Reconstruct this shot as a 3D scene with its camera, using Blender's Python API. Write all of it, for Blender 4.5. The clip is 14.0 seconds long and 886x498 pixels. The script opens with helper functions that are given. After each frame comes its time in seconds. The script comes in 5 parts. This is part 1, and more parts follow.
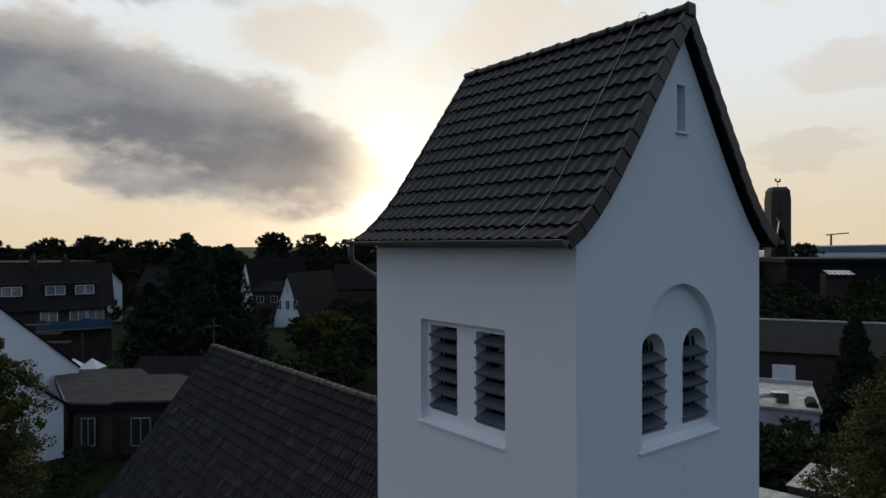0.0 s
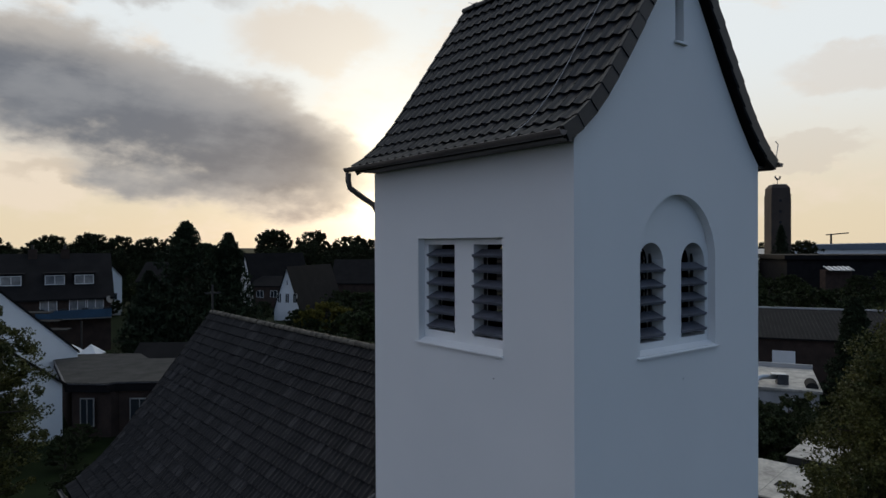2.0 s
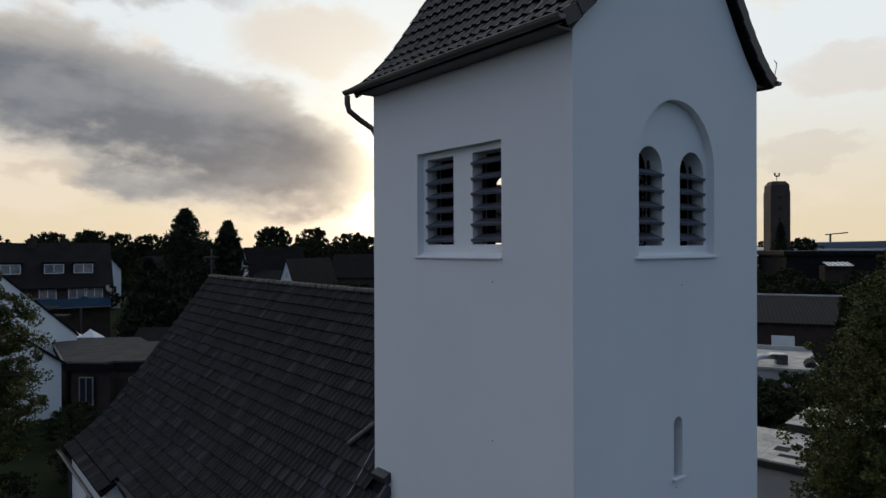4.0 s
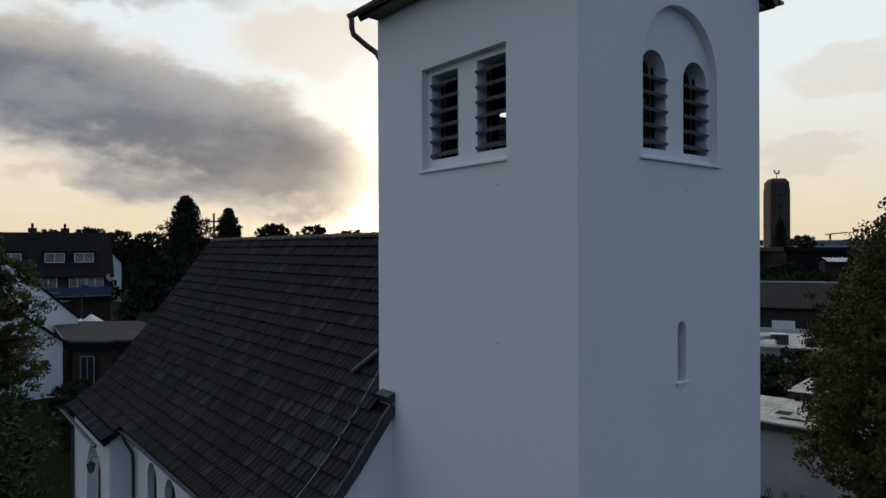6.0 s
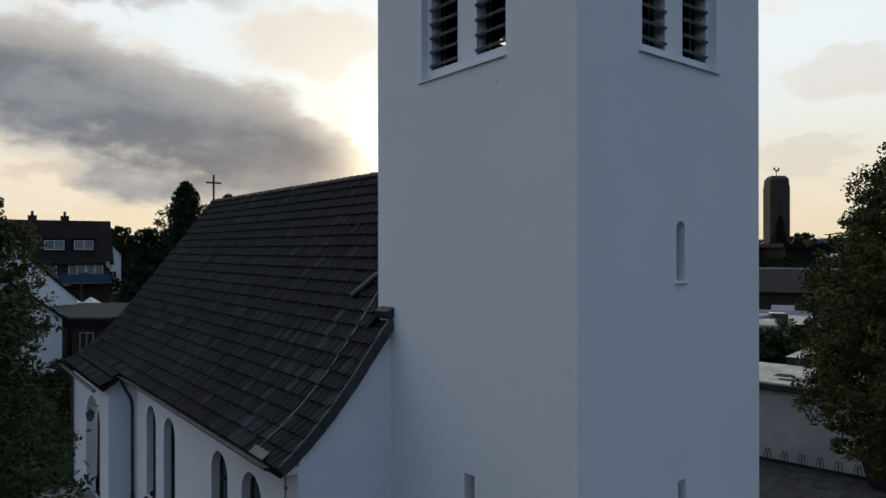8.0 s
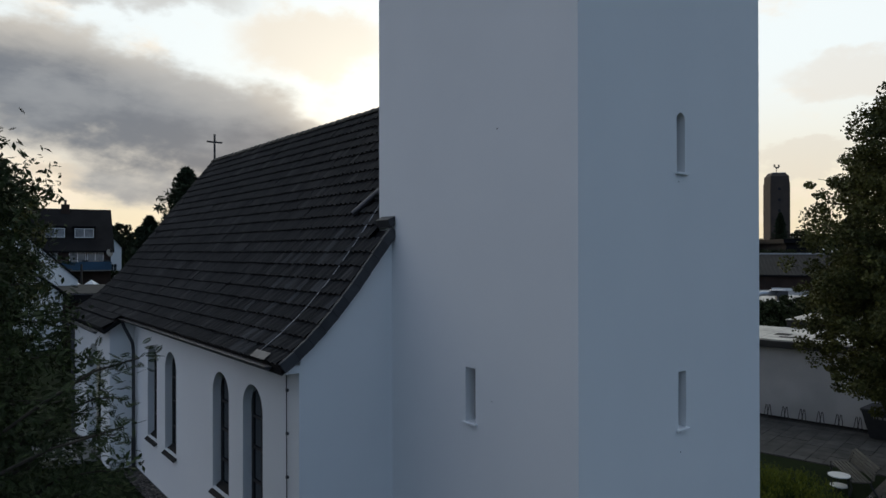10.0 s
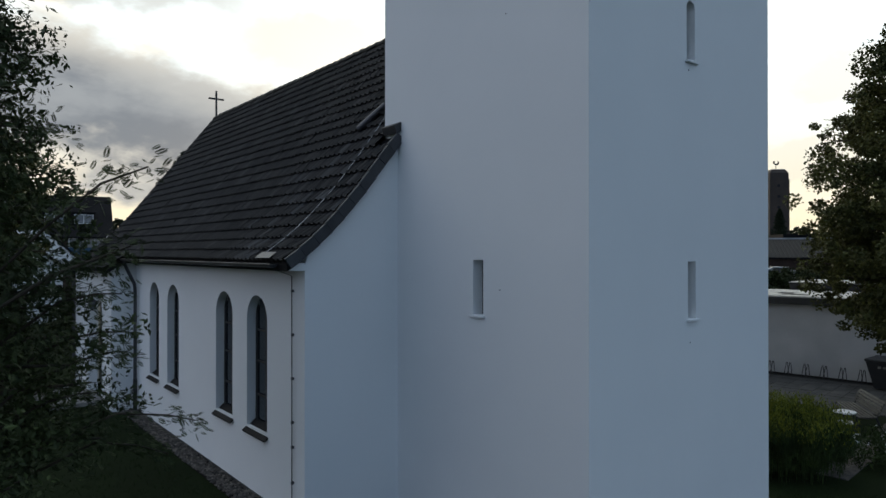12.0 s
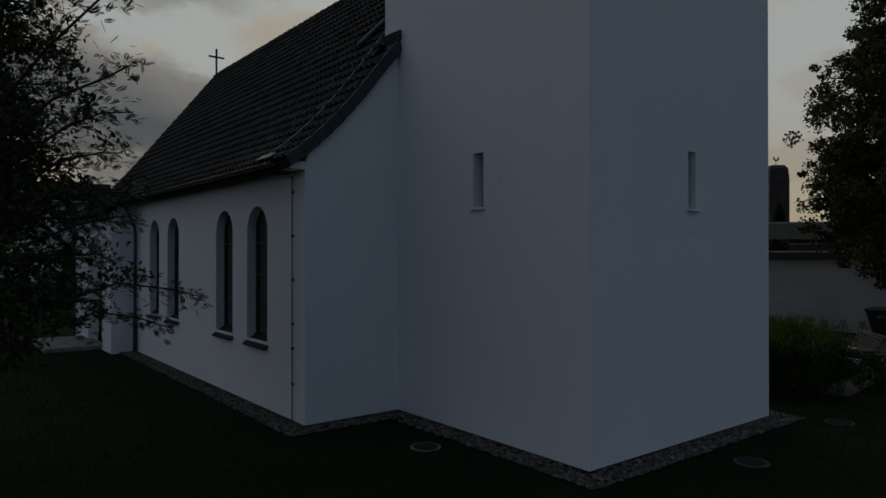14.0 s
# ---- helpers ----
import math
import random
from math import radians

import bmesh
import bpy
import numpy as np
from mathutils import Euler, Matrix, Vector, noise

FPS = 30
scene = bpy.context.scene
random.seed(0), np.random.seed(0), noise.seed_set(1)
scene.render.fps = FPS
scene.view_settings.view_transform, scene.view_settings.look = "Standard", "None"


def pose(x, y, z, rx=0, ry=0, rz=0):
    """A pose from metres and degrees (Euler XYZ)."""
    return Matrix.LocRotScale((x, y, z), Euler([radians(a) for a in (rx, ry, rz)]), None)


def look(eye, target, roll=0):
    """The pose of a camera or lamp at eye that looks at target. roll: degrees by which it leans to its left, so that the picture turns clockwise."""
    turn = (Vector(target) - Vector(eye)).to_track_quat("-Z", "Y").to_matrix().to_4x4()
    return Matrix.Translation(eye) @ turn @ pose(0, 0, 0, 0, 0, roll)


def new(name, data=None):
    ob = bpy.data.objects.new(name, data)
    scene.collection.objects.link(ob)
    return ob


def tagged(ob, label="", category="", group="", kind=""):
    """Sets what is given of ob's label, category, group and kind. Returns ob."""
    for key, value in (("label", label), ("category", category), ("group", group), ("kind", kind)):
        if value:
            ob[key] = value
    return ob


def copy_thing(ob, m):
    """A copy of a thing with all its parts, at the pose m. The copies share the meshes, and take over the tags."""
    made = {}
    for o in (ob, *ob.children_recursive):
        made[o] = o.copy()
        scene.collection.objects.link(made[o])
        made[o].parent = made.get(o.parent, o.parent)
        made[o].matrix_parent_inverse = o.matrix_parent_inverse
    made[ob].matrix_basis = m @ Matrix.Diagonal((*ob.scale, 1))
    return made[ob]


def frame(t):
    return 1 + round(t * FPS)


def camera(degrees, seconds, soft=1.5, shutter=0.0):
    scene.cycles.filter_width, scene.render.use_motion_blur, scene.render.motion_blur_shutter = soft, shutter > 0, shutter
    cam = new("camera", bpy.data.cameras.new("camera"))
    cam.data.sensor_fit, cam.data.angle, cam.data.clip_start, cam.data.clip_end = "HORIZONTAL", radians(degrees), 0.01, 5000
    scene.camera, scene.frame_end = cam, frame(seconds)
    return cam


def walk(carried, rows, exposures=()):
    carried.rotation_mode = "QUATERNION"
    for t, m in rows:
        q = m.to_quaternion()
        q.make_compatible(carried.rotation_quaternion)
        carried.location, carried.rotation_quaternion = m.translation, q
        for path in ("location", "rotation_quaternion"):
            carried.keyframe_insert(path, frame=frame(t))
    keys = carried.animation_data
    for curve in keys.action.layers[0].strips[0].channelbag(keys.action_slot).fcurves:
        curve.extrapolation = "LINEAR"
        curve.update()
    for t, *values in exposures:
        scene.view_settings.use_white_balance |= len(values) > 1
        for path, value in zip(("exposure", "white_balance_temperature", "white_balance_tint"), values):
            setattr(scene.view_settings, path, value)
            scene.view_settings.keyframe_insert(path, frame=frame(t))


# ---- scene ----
cam = camera(67.1, 14.0)
PATH = [
    (0, (-7.273, -6.24, 14.939), (-6.039, -4.666, 14.924), -0.2),
    (0.5, (-7.242, -6.241, 14.572), (-6.009, -4.667, 14.559), -0.2),
    (1, (-7.246, -6.237, 14.216), (-6.011, -4.664, 14.203), -0.2),
    (1.5, (-7.216, -6.231, 13.814), (-5.982, -4.657, 13.803), -0.2),
    (2, (-7.221, -6.235, 13.448), (-5.987, -4.661, 13.437), -0.2),
    (2.5, (-7.206, -6.221, 13.05), (-5.972, -4.647, 13.041), -0.2),
    (3, (-7.187, -6.242, 12.656), (-5.952, -4.669, 12.648), -0.2),
    (5.5, (-7.318, -6.248, 10.696), (-6.083, -4.675, 10.691), -0.2),
    (6, (-7.33, -6.239, 10.291), (-6.094, -4.666, 10.288), -0.2),
    (6.5, (-7.331, -6.247, 9.871), (-6.096, -4.674, 9.869), -0.2),
    (7, (-7.311, -6.233, 9.451), (-6.075, -4.66, 9.45), -0.1),
    (9.5, (-7.379, -6.295, 7.27), (-6.143, -4.723, 7.274), -0.1),
    (10, (-7.369, -6.272, 6.782), (-6.133, -4.699, 6.788), -0.1),
    (10.5, (-7.369, -6.231, 6.3), (-6.134, -4.658, 6.307), -0.2),
    (11, (-7.361, -6.186, 5.849), (-6.125, -4.614, 5.857), -0.1),
    (11.5, (-7.391, -6.138, 5.388), (-6.155, -4.566, 5.398), -0.1),
    (12, (-7.417, -6.101, 4.936), (-6.179, -4.53, 4.945), -0.0),
    (12.5, (-7.397, -6.064, 4.473), (-6.159, -4.492, 4.483), 0.0),
    (13, (-7.403, -6.075, 4.025), (-6.165, -4.503, 4.035), -0.1),
    (13.5, (-7.377, -6.058, 3.58), (-6.14, -4.487, 3.591), -0.0),
    (14, (-7.415, -6.093, 3.121), (-6.177, -4.522, 3.132), 0.0),
]
walk(cam, [(t, look(eye, target, roll)) for t, eye, target, roll in PATH],
     [(0, 0, 6500, 9), (3.0, 0.05, 6500, 9), (6.5, 0.1, 6450, 8), (9.5, 0.22, 6480, 7), (11.0, 0.40, 6480, 5), (11.6, 0.54, 6480, 4), (12.0, 0.56, 6480, 4), (12.5, 0.20, 6480, 4), (13.0, -0.18, 6500, 4), (13.5, -0.54, 6550, 5), (14.0, -1.17, 6700, 5)])

# ---- light ----
world = bpy.data.worlds.new("evening_sky")
scene.world = world
world.use_nodes = True


def build_sky():
    nt = world.node_tree
    nt.nodes.clear()
    N, L = nt.nodes.new, nt.links.new
    out, bg = N("ShaderNodeOutputWorld"), N("ShaderNodeBackground")
    L(bg.outputs[0], out.inputs[0])
    tc = N("ShaderNodeTexCoord")

    def m(op, a, b=None, c=None, clamp=False):
        n = N("ShaderNodeMath")
        n.operation, n.use_clamp = op, clamp
        for i, v in enumerate((a, b, c)):
            if v is None:
                continue
            if isinstance(v, (int, float)):
                n.inputs[i].default_value = v
            else:
                L(v, n.inputs[i])
        return n.outputs[0]

    def dot(v):
        n = N("ShaderNodeVectorMath")
        n.operation = "DOT_PRODUCT"
        L(tc.outputs["Generated"], n.inputs[0])
        n.inputs[1].default_value = v
        return n.outputs["Value"]

    def sstep(x, lo, hi):
        n = N("ShaderNodeMapRange")
        n.interpolation_type = "SMOOTHERSTEP"
        L(x, n.inputs[0])
        n.inputs[1].default_value, n.inputs[2].default_value = lo, hi
        return n.outputs[0]

    def mix(f, a, b):
        n = N("ShaderNodeMix")
        n.data_type = "RGBA"
        for i, v in ((0, f), (6, a), (7, b)):
            if isinstance(v, tuple):
                n.inputs[i].default_value = (*v, 1)
            elif isinstance(v, float):
                n.inputs[i].default_value = v
            else:
                L(v, n.inputs[i])
        return n.outputs[2]

    ahead, right, up = dot((0.617, 0.787, 0)), dot((0.787, -0.617, 0)), dot((0, 0, 1))
    az = m("ARCTAN2", right, ahead)
    el = m("ARCSINE", up)
    comb = N("ShaderNodeCombineXYZ")
    L(az, comb.inputs[0])
    L(el, comb.inputs[1])

    def noise_tex(scale, detail, rough, stretch, off=0.0):
        mp = N("ShaderNodeMapping")
        L(comb.outputs[0], mp.inputs[0])
        mp.inputs["Scale"].default_value = (1, stretch, 1)
        mp.inputs["Rotation"].default_value = (0, 0, radians(16))
        mp.inputs["Location"].default_value = (off, off * 0.7, off)
        n = N("ShaderNodeTexNoise")
        L(mp.outputs[0], n.inputs["Vector"])
        n.inputs["Scale"].default_value, n.inputs["Detail"].default_value, n.inputs["Roughness"].default_value = scale, detail, rough
        return n.outputs[0]

    n1, n2, n3 = noise_tex(5.0, 7, 0.55, 2.2), noise_tex(15, 6, 0.55, 1.8, 3.1), noise_tex(4.0, 6, 0.6, 2.0, 7.7)
    # clear sky: dim and blue behind, pale towards the low sun
    front = sstep(ahead, -0.45, 0.95)
    clear = mix(front, SKY_BACK, SKY_FRONT)
    clear = mix(m("MULTIPLY", sstep(right, 0.1, -0.9), m("MULTIPLY", m("SUBTRACT", 1.0, front), 0.6)), clear, SKY_ROSE)
    low = sstep(el, 0.30, -0.02)
    warm = m("MULTIPLY", low, front)
    clear = mix(m("MULTIPLY", warm, 0.85), clear, SKY_LOW)
    # thin high cloud, rosy on its edges
    thin = m("MULTIPLY", sstep(n3, 0.50, 0.66), m("MULTIPLY", front, 0.75))
    clear = mix(thin, clear, SKY_THIN)
    # single clouds of their own shape
    for ca, ce, ra, re_, tone, amount in CLOUDS:
        ex = m("DIVIDE", m("ADD", m("SUBTRACT", az, ca), m("MULTIPLY", m("SUBTRACT", n1, 0.5), 0.10)), ra)
        ey = m("DIVIDE", m("ADD", m("SUBTRACT", el, ce), m("MULTIPLY", m("SUBTRACT", n2, 0.5), 0.09)), re_)
        rr = m("ADD", m("MULTIPLY", ex, ex), m("MULTIPLY", ey, ey))
        clear = mix(m("MULTIPLY", m("MULTIPLY", sstep(rr, 1.25, 0.25), amount), sstep(ahead, 0.0, 0.3)), clear, tone)
    # the glow round the veiled sun
    dx, dy = m("SUBTRACT", az, SUN_AZ), m("SUBTRACT", el, SUN_EL)
    r2 = m("ADD", m("MULTIPLY", m("MULTIPLY", dx, dx), 1.3), m("MULTIPLY", m("MULTIPLY", dy, dy), 0.8))
    glow = m("POWER", 2.718, m("MULTIPLY", r2, -26.0))
    core = m("POWER", 2.718, m("MULTIPLY", r2, -170.0))
    clear = mix(m("MULTIPLY", glow, 0.75), clear, (1.15, 1.08, 0.92))
    # the grey bank: long, sinking towards the sun
    mid = m("SUBTRACT", BANK_Z, m("MULTIPLY", m("ADD", az, 0.58), BANK_SLOPE))
    wob = m("MULTIPLY", m("SUBTRACT", n1, 0.5), 0.10)
    wob2 = m("MULTIPLY", m("SUBTRACT", n2, 0.5), 0.065)
    dist = m("ABSOLUTE", m("ADD", m("SUBTRACT", el, mid), m("ADD", wob, wob2)))
    half = m("MULTIPLY", m("MULTIPLY", sstep(az, 0.02, -0.32), sstep(az, -0.95, -0.40)), BANK_HALF)
    bank = sstep(m("SUBTRACT", dist, half), 0.022, -0.022)
    bank = m("MULTIPLY", bank, sstep(az, -0.01, -0.09))
    bank = m("MULTIPLY", bank, sstep(ahead, -0.3, 0.3))
    deep = sstep(m("ADD", m("SUBTRACT", half, dist), m("MULTIPLY", m("SUBTRACT", n2, 0.5), 0.08)), -0.005, 0.075)
    grey = mix(deep, BANK_RIM, BANK_CORE)
    grey = mix(m("MULTIPLY", sstep(n1, 0.42, 0.66), 0.6), grey, BANK_LIT)
    sky = mix(bank, clear, grey)
    add = N("ShaderNodeMix")
    add.data_type, add.blend_type = "RGBA", "ADD"
    add.inputs[0].default_value = 1.0
    L(sky, add.inputs[6])
    L(mix(core, (0, 0, 0), (0.9, 0.75, 0.5)), add.inputs[7])
    # air scatter of the whole dome
    air = N("ShaderNodeTexSky")
    air.sky_type, air.sun_disc = "NISHITA", False
    air.sun_elevation, air.sun_rotation = SUN_EL, radians(37.9) + SUN_AZ
    add2 = N("ShaderNodeMix")
    add2.data_type, add2.blend_type = "RGBA", "ADD"
    add2.inputs[0].default_value = 0.004
    L(add.outputs[2], add2.inputs[6])
    L(air.outputs[0], add2.inputs[7])
    # below the horizon the dome is dull land
    land = mix(sstep(el, 0.0, -0.06), add2.outputs[2], (0.03, 0.03, 0.028))
    L(land, bg.inputs[0])
    bg.inputs[1].default_value = 1.0


SUN_AZ, SUN_EL = -0.075, 0.085
SKY_ROSE = (0.385, 0.39, 0.49)
SKY_BACK, SKY_FRONT, SKY_LOW, SKY_THIN = (0.172, 0.245, 0.375), (0.76, 0.80, 0.82), (0.74, 0.60, 0.39), (0.80, 0.68, 0.56)
CLOUDS = [(-0.19, 0.30, 0.13, 0.06, (0.70, 0.60, 0.50), 0.75), (-0.48, 0.36, 0.22, 0.05, (0.46, 0.44, 0.43), 0.75), (0.57, 0.22, 0.10, 0.035, (0.66, 0.58, 0.51), 0.5), (0.50, 0.12, 0.08, 0.018, (0.62, 0.55, 0.48), 0.5),
          (-0.40, 0.10, 0.20, 0.02, (0.52, 0.44, 0.36), 0.6), (0.15, 0.32, 0.14, 0.035, (0.80, 0.72, 0.62), 0.7)]
BANK_Z, BANK_SLOPE, BANK_HALF = 0.212, 0.232, 0.097
BANK_RIM, BANK_CORE = (0.52, 0.48, 0.44), (0.148, 0.160, 0.190)
BANK_LIT = (0.30, 0.305, 0.325)
build_sky()

sun = new("sun", bpy.data.lights.new("sun", "SUN"))
sun.data.energy, sun.data.angle, sun.data.color = 0.5, radians(14), (1.0, 0.82, 0.6)
sun.matrix_world = look((614 * math.cos(SUN_AZ) + 789 * math.sin(SUN_AZ), 789 * math.cos(SUN_AZ) - 614 * math.sin(SUN_AZ), 85), (0, 0, 0))


# ---- materials ----
def material(name, base, rough=0.8, second=None, scale=3.0, fine=40.0, bump=0.15, metal=0.0, spread=0.5, jitter=0.0, jpow=2.5, spec=0.5, stretch=(1, 1, 1), bump_size=0.01):
    """Two scales of noise between two colours, a fine bump, and a little change from piece to piece."""
    mat = bpy.data.materials.new(name)
    mat.use_nodes = True
    nt = mat.node_tree
    N, L = nt.nodes.new, nt.links.new
    b = nt.nodes["Principled BSDF"]
    second = second or tuple(c * 0.75 for c in base)
    tc, mp = N("ShaderNodeTexCoord"), N("ShaderNodeMapping")
    geo = N("ShaderNodeNewGeometry")
    L(geo.outputs["Position"], mp.inputs[0])
    mp.inputs["Scale"].default_value = stretch
    big, small = N("ShaderNodeTexNoise"), N("ShaderNodeTexNoise")
    for n, s, d in ((big, scale, 5), (small, fine, 4)):
        L(mp.outputs[0], n.inputs["Vector"])
        n.inputs["Scale"].default_value, n.inputs["Detail"].default_value = s, d
    add = N("ShaderNodeMath")
    add.operation = "MULTIPLY_ADD"
    L(small.outputs[0], add.inputs[0])
    add.inputs[1].default_value = 0.45
    L(big.outputs[0], add.inputs[2])
    rng = N("ShaderNodeMapRange")
    rng.inputs[1].default_value, rng.inputs[2].default_value = 0.725 - 0.3 * spread, 0.725 + 0.3 * spread
    L(add.outputs[0], rng.inputs[0])
    mix = N("ShaderNodeMix")
    mix.data_type = "RGBA"
    L(rng.outputs[0], mix.inputs[0])
    mix.inputs[6].default_value, mix.inputs[7].default_value = (*base, 1), (*second, 1)
    col = mix.outputs[2]
    if jitter:
        info = N("ShaderNodeObjectInfo")
        hsv, r2 = N("ShaderNodeHueSaturation"), N("ShaderNodeMapRange")
        both = N("ShaderNodeMath")
        both.operation = "ADD"
        L(info.outputs["Random"], both.inputs[0])
        L(geo.outputs["Random Per Island"], both.inputs[1])
        fr = N("ShaderNodeMath")
        fr.operation = "FRACT"
        L(both.outputs[0], fr.inputs[0])
        pw = N("ShaderNodeMath")
        pw.operation = "POWER"
        L(fr.outputs[0], pw.inputs[0])
        pw.inputs[1].default_value = jpow
        L(pw.outputs[0], r2.inputs[0])
        r2.inputs[3].default_value, r2.inputs[4].default_value = 1 - 0.35 * min(jitter, 0.7), 1 + jitter
        L(r2.outputs[0], hsv.inputs["Value"])
        L(col, hsv.inputs["Color"])
        col = hsv.outputs[0]
    L(col, b.inputs["Base Color"])
    b.inputs["Roughness"].default_value, b.inputs["Metallic"].default_value = rough, metal
    b.inputs["Specular IOR Level"].default_value = spec
    if bump:
        bp = N("ShaderNodeBump")
        bp.inputs["Strength"].default_value, bp.inputs["Distance"].default_value = bump, bump_size
        L(add.outputs[0], bp.inputs["Height"])
        L(bp.outputs[0], b.inputs["Normal"])
    return mat


RENDER = material("white_render", (0.85, 0.85, 0.84), 0.9, (0.79, 0.795, 0.79), 0.5, 90, 0.25, spread=1.2, spec=0.2)
TILE = material("black_glazed_tile", (0.0095, 0.0102, 0.0135), 0.48, (0.006, 0.0064, 0.008), 4, 60, 0.25, jitter=0.3, spec=0.35)
TILE_OLD = material("weathered_roof_tile", (0.031, 0.028, 0.027), 0.62, (0.0092, 0.0083, 0.008), 2.6, 12, 0.5, jitter=1.0, jpow=5, spread=0.6, spec=0.26, stretch=(0.35, 3.2, 0.35))
TILE_PALE = material("pale_roof_tile", (0.066, 0.064, 0.065), 0.6, (0.024, 0.0228, 0.0225), 3, 16, 0.4, jitter=0.5, spec=0.25, stretch=(0.35, 3.2, 0.35))
TILE_RIDGE = material("mossy_ridge_tile", (0.085, 0.078, 0.062), 0.75, (0.03, 0.027, 0.022), 5, 30, 0.5, jitter=0.4)
ZINC_BROWN = material("weathered_gutter_zinc", (0.13, 0.112, 0.104), 0.55, (0.085, 0.074, 0.07), 2.5, 30, 0.2, metal=0.25, stretch=(1, 0.4, 1))
VERGE = material("grey_verge_tile", (0.045, 0.046, 0.05), 0.6, (0.03, 0.03, 0.033), 3, 40, 0.3, jitter=0.3)
ZINC = material("dark_zinc", (0.10, 0.10, 0.11), 0.45, (0.07, 0.07, 0.075), 3, 40, 0.1, metal=0.7)
STEEL = material("bright_wire", (0.45, 0.45, 0.47), 0.4, metal=0.9, bump=0)
LOUVRE = material("grey_louvre", (0.105, 0.115, 0.145), 0.55, (0.075, 0.08, 0.10), 3, 40, 0.15)
# near black that stands in for the shade inside openings
DARK = material("interior_shade", (0.02, 0.02, 0.02), 0.9, bump=0)
FRAME = material("dark_window_frame", (0.035, 0.03, 0.028), 0.5, bump=0.05)
SILL = material("dark_slate_sill", (0.022, 0.02, 0.019), 0.6, spec=0.1)
LAWN = material("lawn", (0.012, 0.021, 0.0045), 1.0, (0.006, 0.011, 0.0025), 0.7, 30, 0.6, spread=0.9, spec=0.1, bump_size=0.03)
BLADE = material("grass_blade", (0.017, 0.033, 0.0055), 0.8, (0.008, 0.017, 0.003), 1.5, 20, 0, jitter=0.5, spec=0.2)
GRAVEL = material("gravel", (0.10, 0.085, 0.07), 0.9, (0.04, 0.036, 0.032), 8, 60, 0.4, jitter=1.8, jpow=2.0)
SOIL = material("dark_soil", (0.022, 0.019, 0.016), 1.0, (0.012, 0.010, 0.009), 3, 40, 0.5, spec=0.1)
PAVE = material("grey_paving", (0.055, 0.053, 0.05), 0.9, (0.026, 0.026, 0.025), 2, 40, 0.3, jitter=0.3)
PLASTER_GREY = material("off_white_plaster", (0.46, 0.46, 0.46), 0.9, (0.36, 0.36, 0.36), 0.6, 60, 0.2)
WHITEWALL = material("white_paint", (0.84, 0.84, 0.83), 0.85, (0.76, 0.76, 0.75), 0.4, 30, 0.1)
BRICK = material("dark_brick", (0.062, 0.042, 0.034), 0.9, (0.042, 0.03, 0.025), 1.0, 12, 0.3, jitter=0.4, spec=0.15)
BRICK_FAR = material("brown_brick", (0.075, 0.055, 0.042), 0.9, (0.055, 0.042, 0.034), 0.3, 3, 0.1)
ROOF_DARK = material("dark_roof", (0.013, 0.012, 0.0125), 0.85, (0.008, 0.0075, 0.008), 0.6, 6, 0.3, jitter=0.25, spec=0.15)
FELT = material("grey_roof_felt", (0.036, 0.035, 0.033), 0.95, (0.022, 0.0215, 0.021), 0.5, 8, 0.3, spec=0.15)
FELT_ROUGH = material("weathered_roof_felt", (0.075, 0.072, 0.066), 0.95, (0.035, 0.034, 0.031), 0.8, 6, 0.4, spread=0.9, spec=0.15)
FELT_PALE = material("pale_roof_felt", (0.55, 0.52, 0.46), 0.55, (0.22, 0.205, 0.185), 1.1, 7, 0.2, spread=0.7)
METAL_HALL = material("blue_grey_cladding", (0.16, 0.19, 0.23), 0.6, (0.13, 0.155, 0.19), 0.05, 1, 0)
GLASS = material("window_glass", (0.03, 0.035, 0.04), 0.06, (0.025, 0.03, 0.035), 1, 5, 0.0, spec=0.8)
GLASS_PALE = material("curtained_glass", (0.25, 0.26, 0.27), 0.15, (0.12, 0.13, 0.14), 0.6, 3, 0, spec=0.8)
BLUE = material("blue_balcony_cloth", (0.035, 0.09, 0.16), 0.8, (0.03, 0.07, 0.12), 0.5, 4, 0.1)
WOOD = material("weathered_bench_wood", (0.085, 0.08, 0.07), 0.7, (0.05, 0.047, 0.04), 5, 50, 0.3, stretch=(1, 1, 1))
IRON = material("black_iron", (0.02, 0.02, 0.022), 0.5, bump=0.05)
PLASTIC = material("dark_bin_plastic", (0.025, 0.027, 0.03), 0.5, bump=0.05)
CONCRETE = material("pale_concrete", (0.28, 0.27, 0.25), 0.9, (0.18, 0.175, 0.165), 3, 40, 0.3)
ALU = material("bare_aluminium", (0.55, 0.56, 0.58), 0.35, (0.45, 0.46, 0.48), 2, 20, 0.05, metal=0.8)
BARK = material("bark", (0.07, 0.055, 0.04), 0.95, (0.035, 0.028, 0.02), 3, 25, 0.8, stretch=(1, 1, 0.3))
LEAF = material("linden_leaf", (0.092, 0.092, 0.023), 0.7, (0.037, 0.045, 0.011), 0.8, 6, 0, jitter=0.6, spec=0.3)
LEAF_DARK = material("dark_leaf", (0.036, 0.047, 0.013), 0.75, (0.016, 0.024, 0.007), 0.8, 6, 0, jitter=0.6, spec=0.25)
LEAF_FAR = material("far_foliage", (0.030, 0.036, 0.014), 0.85, (0.015, 0.02, 0.008), 0.2, 2, 0, jitter=0.6, spec=0.2)
NEEDLE = material("conifer_needles", (0.024, 0.036, 0.016), 0.8, (0.012, 0.02, 0.009), 0.5, 4, 0, jitter=0.5, spec=0.2)
